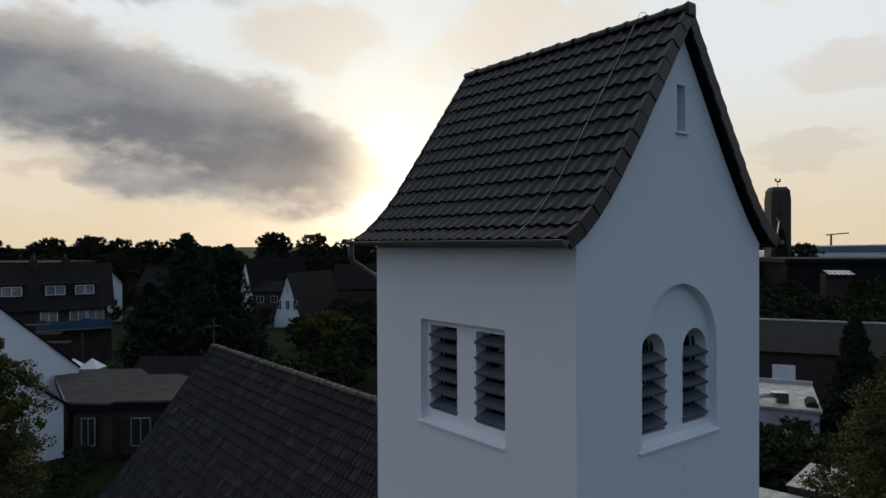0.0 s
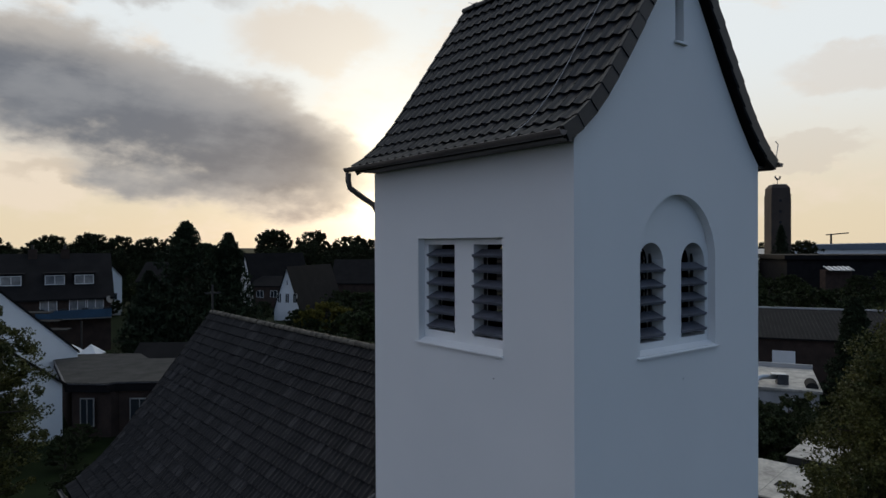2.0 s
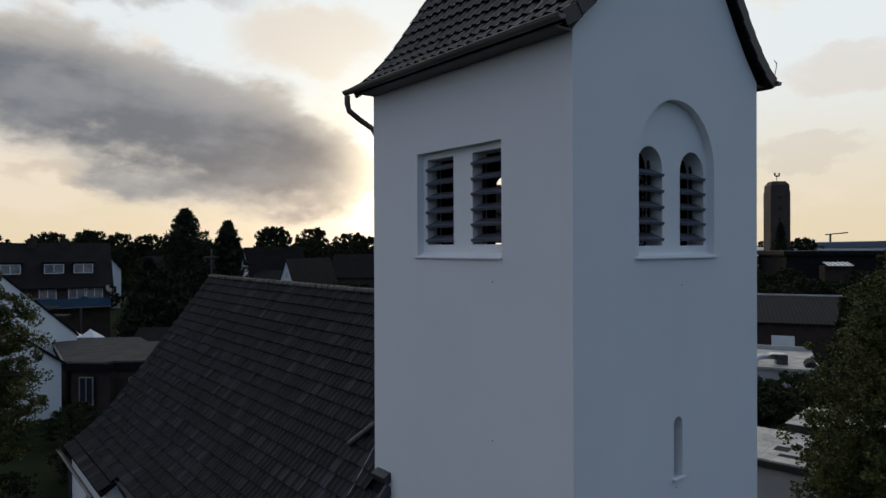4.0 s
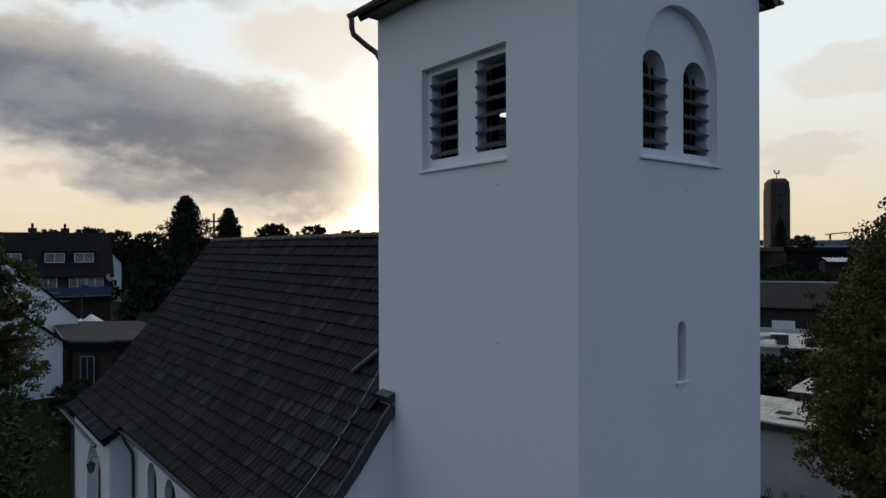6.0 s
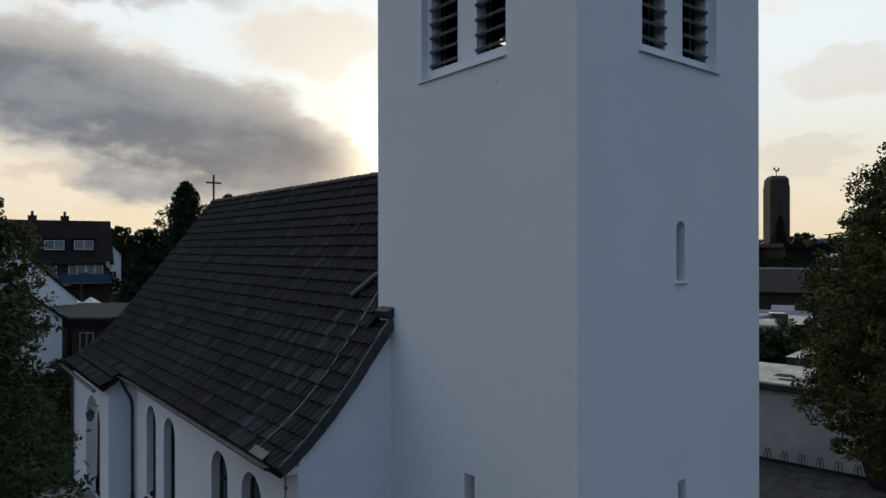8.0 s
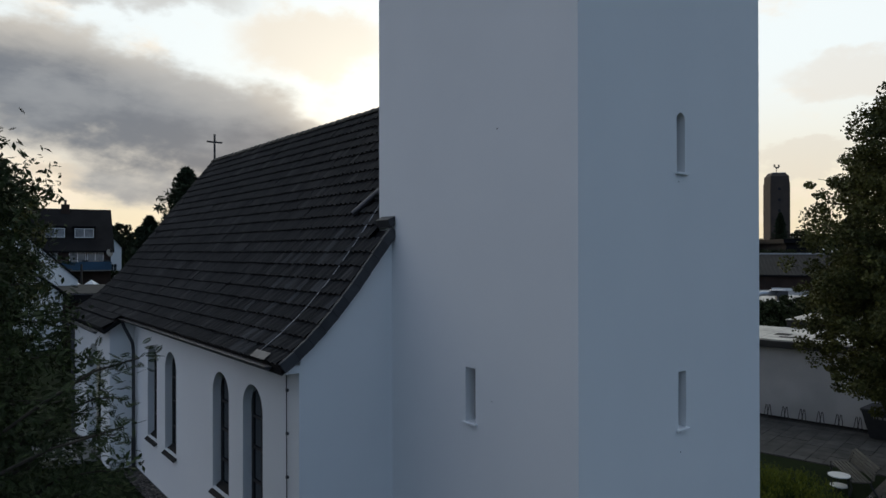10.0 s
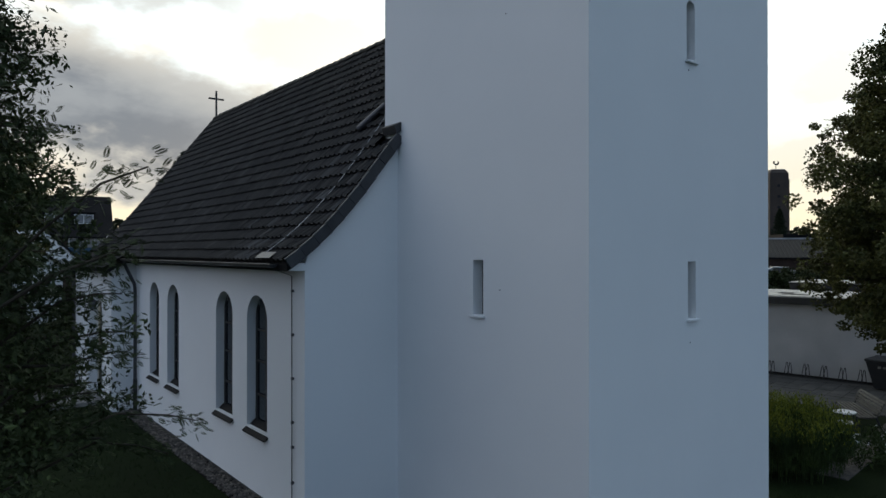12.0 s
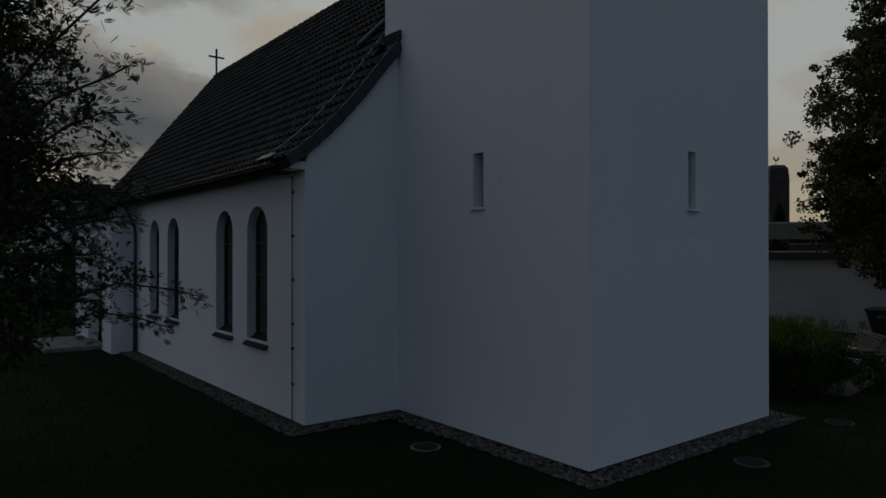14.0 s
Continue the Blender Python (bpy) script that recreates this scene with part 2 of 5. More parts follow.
LEAF_ROWAN = material("rowan_leaf", (0.052, 0.068, 0.020), 0.7, (0.024, 0.034, 0.010), 0.8, 6, 0, jitter=0.6, spec=0.3)
YELLOW = material("yellow_leaf", (0.16, 0.13, 0.02), 0.75, (0.09, 0.085, 0.016), 0.6, 5, 0, jitter=0.5, spec=0.2)
REED = material("goldenrod_tops", (0.17, 0.18, 0.018), 0.8, (0.08, 0.10, 0.012), 2, 15, 0, jitter=0.5, spec=0.2)
REED_STEM = material("goldenrod_stems", (0.042, 0.064, 0.017), 0.9, (0.018, 0.030, 0.009), 2, 15, 0, jitter=0.5, spec=0.2)


# ---- building tools ----
def empty(name, at=(0, 0, 0), **tags):
    ob = new(name)
    ob.empty_display_size = 0.2
    ob.matrix_world = at if isinstance(at, Matrix) else Matrix.Translation(at)
    return tagged(ob, **tags)


def part(name, bm, mat, parent=None, label="", smooth=False):
    me = bpy.data.meshes.new(name)
    if isinstance(bm, bmesh.types.BMesh):
        bmesh.ops.recalc_face_normals(bm, faces=bm.faces)
        bm.to_mesh(me)
        bm.free()
    else:
        me.from_pydata(bm[0], [], bm[1])
    if smooth:
        me.polygons.foreach_set("use_smooth", [True] * len(me.polygons))
    me.materials.append(mat)
    ob = new(name, me)
    ob.parent = parent
    if label:
        ob["label"] = label
    return ob


def shared(name, me, parent, m):
    ob = new(name, me)
    ob.parent = parent
    ob.matrix_basis = m
    return ob


def box(bm, lo, hi, m=None, bevel=0.0):
    c = [(a + b) / 2 for a, b in zip(lo, hi)]
    s = [abs(b - a) for a, b in zip(lo, hi)]
    r = bmesh.ops.create_cube(bm, size=1, matrix=(m or Matrix()) @ Matrix.Translation(c) @ Matrix.Diagonal((*s, 1)))
    if bevel:
        edges = {e for v in r["verts"] for e in v.link_edges}
        bmesh.ops.bevel(bm, geom=list(edges), offset=bevel, segments=2, affect="EDGES", profile=0.5)
    return bm


def boxed(lo, hi, m=None, bevel=0.0):
    return box(bmesh.new(), lo, hi, m, bevel)


def tube(bm, points, radius, sides=8, taper=None, caps=True):
    """A round bar along the points; taper gives the radius at each point."""
    pts = [Vector(p) for p in points]
    rings = []
    for i, p in enumerate(pts):
        d = (pts[min(i + 1, len(pts) - 1)] - pts[max(i - 1, 0)]).normalized()
        a = d.cross(Vector((0.31, 0.2, 0.93)) if abs(d.z) < 0.9 else Vector((1, 0, 0))).normalized()
        b = d.cross(a)
        r = taper[i] if taper else radius
        rings.append([bm.verts.new(p + r * (math.cos(k * math.tau / sides) * a + math.sin(k * math.tau / sides) * b)) for k in range(sides)])
    for q, w in zip(rings, rings[1:]):
        for k in range(sides):
            bm.faces.new((q[k], q[(k + 1) % sides], w[(k + 1) % sides], w[k]))
    if caps:
        bm.faces.new(rings[0][::-1])
        bm.faces.new(rings[-1])
    return bm


def tubed(points, radius, sides=8, taper=None):
    return tube(bmesh.new(), points, radius, sides, taper)


def arch(x0, x1, z0, top, steps=14):
    """The outline of a round-headed opening."""
    r, c = (x1 - x0) / 2, (x0 + x1) / 2
    s = top - r
    return [(x0, z0), (x1, z0)] + [(c + r * math.cos(a), s + r * math.sin(a)) for a in (math.pi * k / steps for k in range(steps + 1))]


def rect(x0, x1, z0, z1):
    return [(x0, z0), (x1, z0), (x1, z1), (x0, z1)]


def panel(outline, holes, thick, m):
    """A wall with openings: outline in (along, up), pushed back by thick along local y."""
    bm = bmesh.new()
    edges = []
    for loop in [outline, *holes]:
        vs = [bm.verts.new((x, 0, z)) for x, z in loop]
        edges += [bm.edges.new((vs[i], vs[(i + 1) % len(vs)])) for i in range(len(vs))]
    bmesh.ops.triangle_fill(bm, use_beauty=True, use_dissolve=False, edges=edges)
    r = bmesh.ops.extrude_face_region(bm, geom=bm.faces[:])
    bmesh.ops.translate(bm, vec=(0, thick, 0), verts=[v for v in r["geom"] if isinstance(v, bmesh.types.BMVert)])
    bmesh.ops.transform(bm, matrix=m, verts=bm.verts)
    return bm


# local frames of the faces: x along, y into the wall, z up
def face_front(y):
    return Matrix.Translation((0, y, 0))


def face_side(x):
    return Matrix(((0, 1, 0, x), (1, 0, 0, 0), (0, 0, 1, 0), (0, 0, 0, 1)))


# ---- ground ----
def make_ground():
    bm = bmesh.new()
    R = [0, 6, 14, 24, 40, 70, 120, 250, 600, 1500, 4200]
    rings = []
    for r in R[1:]:
        rings.append([bm.verts.new((r * math.cos(a), r * math.sin(a), 0)) for a in (k * math.tau / 64 for k in range(64))])
    c = bm.verts.new((0, 0, 0))
    for k in range(64):
        bm.faces.new((c, rings[0][k], rings[0][(k + 1) % 64]))
    for q, w in zip(rings, rings[1:]):
        for k in range(64):
            bm.faces.new((q[k], w[k], w[(k + 1) % 64], q[(k + 1) % 64]))
    g = part("ground", bm, LAWN)
    tagged(g, "dark green mown lawn that runs on to the horizon", "ground", kind="structure")


make_ground()

# ---- church: main sizes ----
TW = 5.2                       # tower, square
EAVE, RIDGE = 14.93, 18.72
NX, NY0, NY1 = -2.0, 4.74, 22.18  # nave: side wall, front wall, far wall
NMID = 2.6
TOWER_PROFILE = [(-0.38, 14.97), (0.0, 15.22), (0.35, 15.56), (0.72, 16.02), (1.2, 16.70), (2.6, RIDGE)]
NAVE_PROFILE = [(-2.38, 4.74), (-1.95, 5.06), (-1.45, 5.52), (-0.9, 6.13), (-0.3, 6.88), (2.6, 10.6)]
BAY_PROFILE = [(-2.92, 4.38), (-2.38, 4.74)]


def along(profile, s):
    """The point and direction at the distance s along a profile."""
    for (a, b) in zip(profile, profile[1:]):
        d = math.dist(a, b)
        if s <= d or b == profile[-1]:
            f = s / d
            return Vector((a[0] + (b[0] - a[0]) * f, a[1] + (b[1] - a[1]) * f)), Vector(((b[0] - a[0]) / d, (b[1] - a[1]) / d))
        s -= d


def length(profile):
    return sum(math.dist(a, b) for a, b in zip(profile, profile[1:]))


def tile_mesh(name, w, ln, rolls, mat, seg=6, high=0.042, cusp=False, lip=0.052, thick=0.022):
    """A pantile: its waves across, a lip at the lower edge."""
    n = seg * rolls
    prof = []
    for i in range(n + 1):
        u = (i / seg) % 1.0 if i < n else 1.0
        prof.append(high * math.sqrt(max(0.0, 1 - ((u % 1 - 0.5) / 0.36) ** 2)) if cusp else high * (0.5 + 0.5 * math.cos(2 * math.pi * u)) ** 1.6)
    v, f = [], []
    for y, dz in ((0, lip), (ln, 0.0), (0.004, lip - thick)):
        for i in range(n + 1):
            v.append((w * 1.01 * i / n, y, prof[i] + dz))
    for i in range(n):
        f.append((i, i + 1, n + 2 + i, n + 1 + i))
        f.append((2 * n + 2 + i, 2 * n + 3 + i, i + 1, i))
    me = bpy.data.meshes.new(name)
    me.from_pydata(v, [], f)
    me.materials.append(mat)
    return me


def slope_frames(profile, course, w, y0, y1, mirror=None):
    """Poses of the tiles, course by course from the eave."""
    total = length(profile)
    rows = round(total / course)
    cols = round((y1 - y0) / w)
    out = []
    for i in range(rows):
        p, _ = along(profile, i * total / rows)
        q, _ = along(profile, min(total, (i + 1.12) * total / rows))
        d = (q - p).normalized()
        for j in range(cols):
            y = y0 + j * (y1 - y0) / cols
            ux, uz = d
            px, pz = p
            if mirror is None:
                m = Matrix(((0, ux, -uz, px), (-1, 0, 0, y + w), (0, uz, ux, pz), (0, 0, 0, 1)))
            else:
                m = Matrix(((0, -ux, uz, 2 * mirror - px), (1, 0, 0, y), (0, uz, ux, pz), (0, 0, 0, 1)))
            out.append((i, j, m))
    return out


def joined(name, me, frames, mat, parent, label="", wob=0.004):
    vs = np.array([v.co[:] for v in me.vertices])
    fs = [tuple(p.vertices) for p in me.polygons]
    V, F = [], []
    rnd = random.Random(5)
    for k, m in enumerate(frames):
        a = np.array(m)
        V.append(vs @ a[:3, :3].T + a[:3, 3] + [rnd.uniform(-wob, wob) for _ in range(3)])
        F += [tuple(i + k * len(vs) for i in f) for f in fs]
    ob = part(name, (np.concatenate(V).tolist(), F), mat, parent, label)
    ob["kind"] = "stuff"
    return ob


def deck(profile, y0, y1, thick, mirror=None):
    """The boarding under the tiles."""
    pts = [(x, z - 0.012) for x, z in profile]
    low = [(x + 0.02, z - thick) for x, z in profile]
    loop = pts + low[::-1]
    if mirror is not None:
        loop = [(2 * mirror - x, z) for x, z in loop]
    bm = bmesh.new()
    n = len(pts)
    a = [bm.verts.new((x, y0, z)) for x, z in loop]
    b = [bm.verts.new((x, y1, z)) for x, z in loop]
    N = len(loop)
    for i in range(N):
        bm.faces.new((a[i], a[(i + 1) % N], b[(i + 1) % N], b[i]))
    for ring in (a, b):
        for i in range(n - 1):
            bm.faces.new((ring[i], ring[i + 1], ring[N - 2 - i], ring[N - 1 - i]))
    return bm


def verge(parent, profile, course, y, drop, mirror=None, mat=TILE, label=""):
    """Hanging edge tiles along a gable, one to a course."""
    total = length(profile)
    rows = round(total / course)
    rnd = random.Random(3)
    for i in range(rows):
        p, _ = along(profile, i * total / rows)
        q, _ = along(profile, min(total, (i + 1.05) * total / rows))
        d = (q - p)
        ln = d.length
        d.normalize()
        s = 1 if mirror is None else -1
        px = p.x if mirror is None else 2 * mirror - p.x
        m = Matrix(((s * d.x, 0, -s * d.y, px), (0, 1, 0, y), (d.y, 0, d.x, p.y), (0, 0, 0, 1)))
        bm = bmesh.new()
        box(bm, (0, -0.02, -drop), (ln, 0.02, 0.055), m @ pose(0, -0.008, 0.012, 0, 2.5, 1.8) @ Matrix.Translation((0, rnd.uniform(-.004, .004), 0.02)), 0.006)
        box(bm, (0, -0.02, 0.03), (ln, 0.05, 0.060), m @ pose(0, 0, 0.012, 0, 2.5, 0) @ Matrix.Translation((0, 0, 0.02)), 0.006)
        part("verge_tile", bm, mat, parent)


def ridge_caps(parent, x, z, y0, y1, count, r, mat):
    step = (y1 - y0) / count
    bm = bmesh.new()
    rings = []
    for yy, rr in ((0, r * 1.12), (0.06, r * 1.12), (0.065, r), (step * 1.06, r * 0.94)):
        rings.append([bm.verts.new((rr * math.cos(a), yy, rr * math.sin(a) * 0.85)) for a in (math.radians(-15 + 210 * k / 10) for k in range(11))])
    for q, w in zip(rings, rings[1:]):
        for k in range(10):
            bm.faces.new((q[k], q[k + 1], w[k + 1], w[k]))
    bm.faces.new(rings[0])
    bm.faces.new(rings[-1])
    first = part("ridge_tile", bm, mat, parent)
    me = first.data
    rnd = random.Random(2)
    first.matrix_basis = Matrix.Translation((x, y0, z))
    for k in range(1, count):
        shared("ridge_tile", me, parent, pose(x + rnd.uniform(-.006, .006), y0 + k * step, z + rnd.uniform(-.006, .006), rnd.uniform(-1, 1), 0, rnd.uniform(-1, 1)))


def half_gutter(points_y, x, z, r=0.075):
    bm = bmesh.new()
    y0, y1 = points_y
    rings = []
    for rr in (r, r - 0.006):
        for y in (y0, y1):
            rings.append([bm.verts.new((x + rr * math.cos(a), y, z + rr * math.sin(a))) for a in (math.pi + math.pi * k / 10 for k in range(11))])
    o0, o1, i0, i1 = rings
    for k in range(10):
        bm.faces.new((o0[k], o0[k + 1], o1[k + 1], o1[k]))
        bm.faces.new((i0[k], i0[k + 1], i1[k + 1], i1[k]))
    for k in (0, 10):
        bm.faces.new((o0[k], o1[k], i1[k], i0[k]))
    bm.faces.new(o0)
    bm.faces.new(o1)
    return tube(bm, [(x - r, y0, z), (x - r, y1, z)], 0.011, 6)


# ---- tower ----
def slat(w, m):
    """A sloping louvre blade with ears that stick out past the jambs."""
    bm = bmesh.new()
    t = m @ pose(0, 0, 0, 24, 0, 0)
    box(bm, (-w / 2, -0.12, -0.015), (w / 2, 0.10, 0.015), t, 0.004)
    box(bm, (-w / 2 - 0.018, -0.145, -0.03), (w / 2 + 0.018, -0.117, 0.02), t, 0.004)
    return bm


def make_tower():
    t = empty("church_tower", (0, 0, 0), label="square white rendered church tower with a steep black tiled saddle roof", category="church tower")
    # belfry openings: faces in (along, up)
    rec_l = rect(1.46, 3.71, 11.71, 13.57)
    niche = arch(1.53, 3.70, 11.72, 14.27, 24)
    slit_f = arch(2.46, 2.71, 8.07, 9.07, 10)
    slot_f = rect(2.49, 2.73, 16.76, 17.54)
    low_f = rect(2.49, 2.72, 3.83, 4.78)
    low_l = rect(2.23, 2.49, 3.87, 4.80)
    gable = [(0, 0), (TW, 0), (TW, EAVE)] + [(TW - x, z) for x, z in ((0.35, 15.28), (0.72, 15.72), (1.2, 16.36))] + [(2.6, 18.42)] + [(x, z) for x, z in ((1.2, 16.36), (0.72, 15.72), (0.35, 15.28))] + [(0, EAVE)]
    skin = 0.14
    part("front_wall", panel(gable, [niche, slit_f, slot_f, low_f], skin, face_front(0)), RENDER, t)
    # the side face stops at the front and back skins
    part("side_wall", panel(rect(skin, TW - skin, 0, EAVE), [rec_l, low_l], skin, face_side(0)), RENDER, t)
    part("back_wall", panel(gable, [niche], skin, face_front(TW - skin)), RENDER, t)
    part("side_wall", panel(rect(skin, TW - skin, 0, EAVE), [rec_l], skin, face_side(TW - skin)), RENDER, t)
    # floor and ceiling carry the belfry's gloom in their colour
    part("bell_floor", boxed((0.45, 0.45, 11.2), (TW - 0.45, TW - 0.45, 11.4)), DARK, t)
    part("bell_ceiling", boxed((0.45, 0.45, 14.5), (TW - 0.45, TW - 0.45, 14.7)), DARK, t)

    def backing(m, outline, holes, name):
        part(name, panel(outline, holes, 0.32, m @ Matrix.Translation((0, skin + 0.002, 0))), RENDER, t)

    twin_r = [rect(1.60, 2.32, 11.91, 13.46), rect(2.83, 3.59, 11.91, 13.46)]
    twin_a = [arch(1.68, 2.36, 11.88, 13.48, 16), arch(2.87, 3.60, 11.88, 13.48, 16)]
    for m, holes, nm in ((face_side(0), twin_r, "window_recess"), (face_front(0), twin_a, "window_niche"),
                         (face_side(TW) @ Matrix.Diagonal((1, -1, 1, 1)), twin_r, "window_recess"), (face_front(TW) @ Matrix.Diagonal((1, -1, 1, 1)), twin_a, "window_niche")):
        backing(m, rect(1.2, 3.95, 11.45, 14.45), holes, nm)
        # near-black sheet: the darkness behind the louvres is put into its colour
        part("shade_lining", panel(rect(0.5, TW - 0.5, 11.42, 14.5), holes, 0.02, m @ Matrix.Translation((0, skin + 0.335, 0))), DARK, t)
        sill = bmesh.new()
        box(sill, (1.44, -0.05, 11.668), (3.77, skin, 11.70), m, 0.006)
        vs = [sill.verts.new(m @ Vector(p)) for p in ((1.46, -0.01, 11.70), (3.72, -0.01, 11.70), (3.72, skin + 0.2, 11.87), (1.46, skin + 0.2, 11.87), (1.46, skin + 0.2, 11.70), (3.72, skin + 0.2, 11.70))]
        for q in ((0, 1, 2, 3), (0, 3, 4), (1, 5, 2), (0, 4, 5, 1), (3, 2, 5, 4)):
            sill.faces.new([vs[i] for i in q])
        part("window_sill", sill, RENDER, t)
        for x0, x1 in ((holes[0][0][0], holes[0][1][0]), (holes[1][0][0], holes[1][1][0])):
            w = x1 - x0 - 0.01
            louv = part("louvre", boxed((x0 + 0.005, 0.36, 11.95), (x0 + 0.045, 0.40, 13.3), m), FRAME, t)
            part("louvre_post", boxed((x1 - 0.045, 0.36, 11.95), (x1 - 0.005, 0.40, 13.3), m), FRAME, louv)
            n = 6 if nm == "window_recess" else 5
            far = m.translation.length > 1
            # blades doubled on the unseen far faces, added to shut out the sky behind
            for k in range(n * 2 if far else n):
                z = 12.04 + k * (0.258 if n == 6 else 0.262) / (2 if far else 1)
                part("slat", slat(w, m @ Matrix.Translation(((x0 + x1) / 2, 0.24, z))), LOUVRE, louv)

    # slit windows: blind boxes behind the openings, with small sills
    def slit(m, x0, x1, z0, z1):
        deep = skin + 0.075
        part("slit_pane", boxed((x0 - 0.1, deep, z0 - 0.1), (x1 + 0.1, deep + 0.03, z1 + 0.1), m), GLASS, t)
        for a, b in ((x0 - 0.1, x0), (x1, x1 + 0.1)):
            part("slit_jamb", boxed((a, skin + 0.001, z0 - 0.1), (b, deep - 0.001, z1 + 0.1), m), RENDER, t)
        part("slit_head", boxed((x0, skin + 0.001, z1), (x1, deep - 0.001, z1 + 0.1), m), RENDER, t)
        part("slit_sill", boxed((x0 - 0.045, -0.055, z0 - 0.032), (x1 + 0.045, deep - 0.002, z0 + 0.006), m, 0.006), RENDER, t)

    slit(face_front(0), 2.46, 2.71, 8.07, 9.07)
    slit(face_front(0), 2.49, 2.73, 16.76, 17.54)
    slit(face_front(0), 2.49, 2.72, 3.83, 4.78)
    slit(face_side(0), 2.23, 2.49, 3.87, 4.80)
    # roof
    y0, y1 = -0.16, TW + 0.16
    roof = part("roof", deck(TOWER_PROFILE, y0 + 0.03, y1 - 0.03, 0.06), ROOF_DARK, t, "steep bell-cast roof of black glazed pantiles")
    part("roof_boarding", deck(TOWER_PROFILE, y0 + 0.03, y1 - 0.03, 0.12, mirror=2.6), ROOF_DARK, t)
    course, w = 0.385, 0.2455
    tm = tile_mesh("roof_tile", w, course * 1.14, 1, TILE)
    for i, j, m in slope_frames(TOWER_PROFILE, course, w, y0 + 0.06, y1 - 0.06):
        shared("roof_tile", tm, roof, m @ pose(random.uniform(-.003, .003), random.uniform(-.004, .004), random.uniform(0, .004), random.uniform(-.4, .4), random.uniform(-.5, .5), 0))
    joined("roof_tiles", tm, [m for _, _, m in slope_frames(TOWER_PROFILE, course, w, y0 + 0.06, y1 - 0.06, mirror=2.6)], TILE, t)
    verge(t, TOWER_PROFILE, course, y0, 0.17)
    verge(t, TOWER_PROFILE, course, y0, 0.17, mirror=2.6)
    verge(t, TOWER_PROFILE, course, y1, 0.17)
    ridge_caps(t, 2.6, RIDGE + 0.02, y0 - 0.02, y1 + 0.04, 14, 0.12, TILE)
    part("ridge_end_cap", boxed((2.47, y0 - 0.05, RIDGE - 0.10), (2.73, y0 - 0.005, RIDGE + 0.12), bevel=0.03), TILE, t)
    # gutters and the swan neck of the downpipe
    for x, s in ((-0.46, 1), (TW + 0.46, -1)):
        part("gutter", half_gutter((y0 - 0.06, y1 + 0.16), x, 14.985), ZINC_BROWN, t)
        part("fascia", boxed((min(x + s * 0.10, x + s * 0.13), y0 + 0.05, 14.90), (max(x + s * 0.10, x + s * 0.13), y1 - 0.05, 15.0)), ZINC_BROWN, t)
        # soffit in the gutter's brown: the shade under the eave is in its colour
        part("soffit", boxed((min(x + s * 0.13, x + s * 0.46), y0 + 0.17, 14.895), (max(x + s * 0.13, x + s * 0.455), y1 - 0.17, 14.925)), ZINC_BROWN, t)
    part("downpipe", tubed([(-0.46, 5.45, 14.90), (-0.46, 5.45, 14.74), (-0.42, 5.45, 14.60), (-0.16, 5.40, 14.42), (0.06, 5.34, 14.28), (0.14, 5.30, 14.10), (0.14, 5.30, 7.6)], 0.058, 10), ZINC_BROWN, t)
    # lightning conductor: wire over the slope, small rods on the ridge
    wire = [(along(TOWER_PROFILE, s)[0].x - 0.05, 0.82, along(TOWER_PROFILE, s)[0].y + 0.08) for s in np.linspace(0.02, length(TOWER_PROFILE), 14)]
    part("lightning_wire", tubed(wire, 0.006, 5), STEEL, t)
    part("lightning_rod", tubed([(2.6, 5.1, RIDGE + 0.12), (2.6, 5.32, RIDGE + 0.22)], 0.006, 5), STEEL, t)
    part("wire_loop", tubed([(2.58, 0.82, RIDGE + 0.12), (2.6, 0.78, RIDGE + 0.22), (2.62, 0.70, RIDGE + 0.2), (2.62, 0.66, RIDGE + 0.13)], 0.006, 5), STEEL, t)
    part("gutter_bracket", tubed([(TW + 0.46, -0.1, 15.0), (TW + 0.50, -0.14, 15.35), (TW + 0.40, -0.14, 15.40)], 0.010, 5), STEEL, t)
    # drill holes left by a scaffold
    for x, z in ((2.70, 11.23), (2.52, 7.92), (2.55, 3.45)):
        part("anchor_plug", tubed([(x, -0.006, z), (x, 0.02, z)], 0.011, 8), FRAME, t)
    for y, z in ((1.67, 11.31), (1.68, 8.76), (1.82, 4.32)):
        part("anchor_plug", tubed([(-0.006, y, z), (0.02, y, z)], 0.011, 8), FRAME, t)


# ---- nave ----
NAVE_WINDOWS = [(6.87, 1.02), (8.70, 1.02), (12.50, 1.02), (14.30, 0.96)]
BAY_X, BAY_Y = -2.71, 16.35


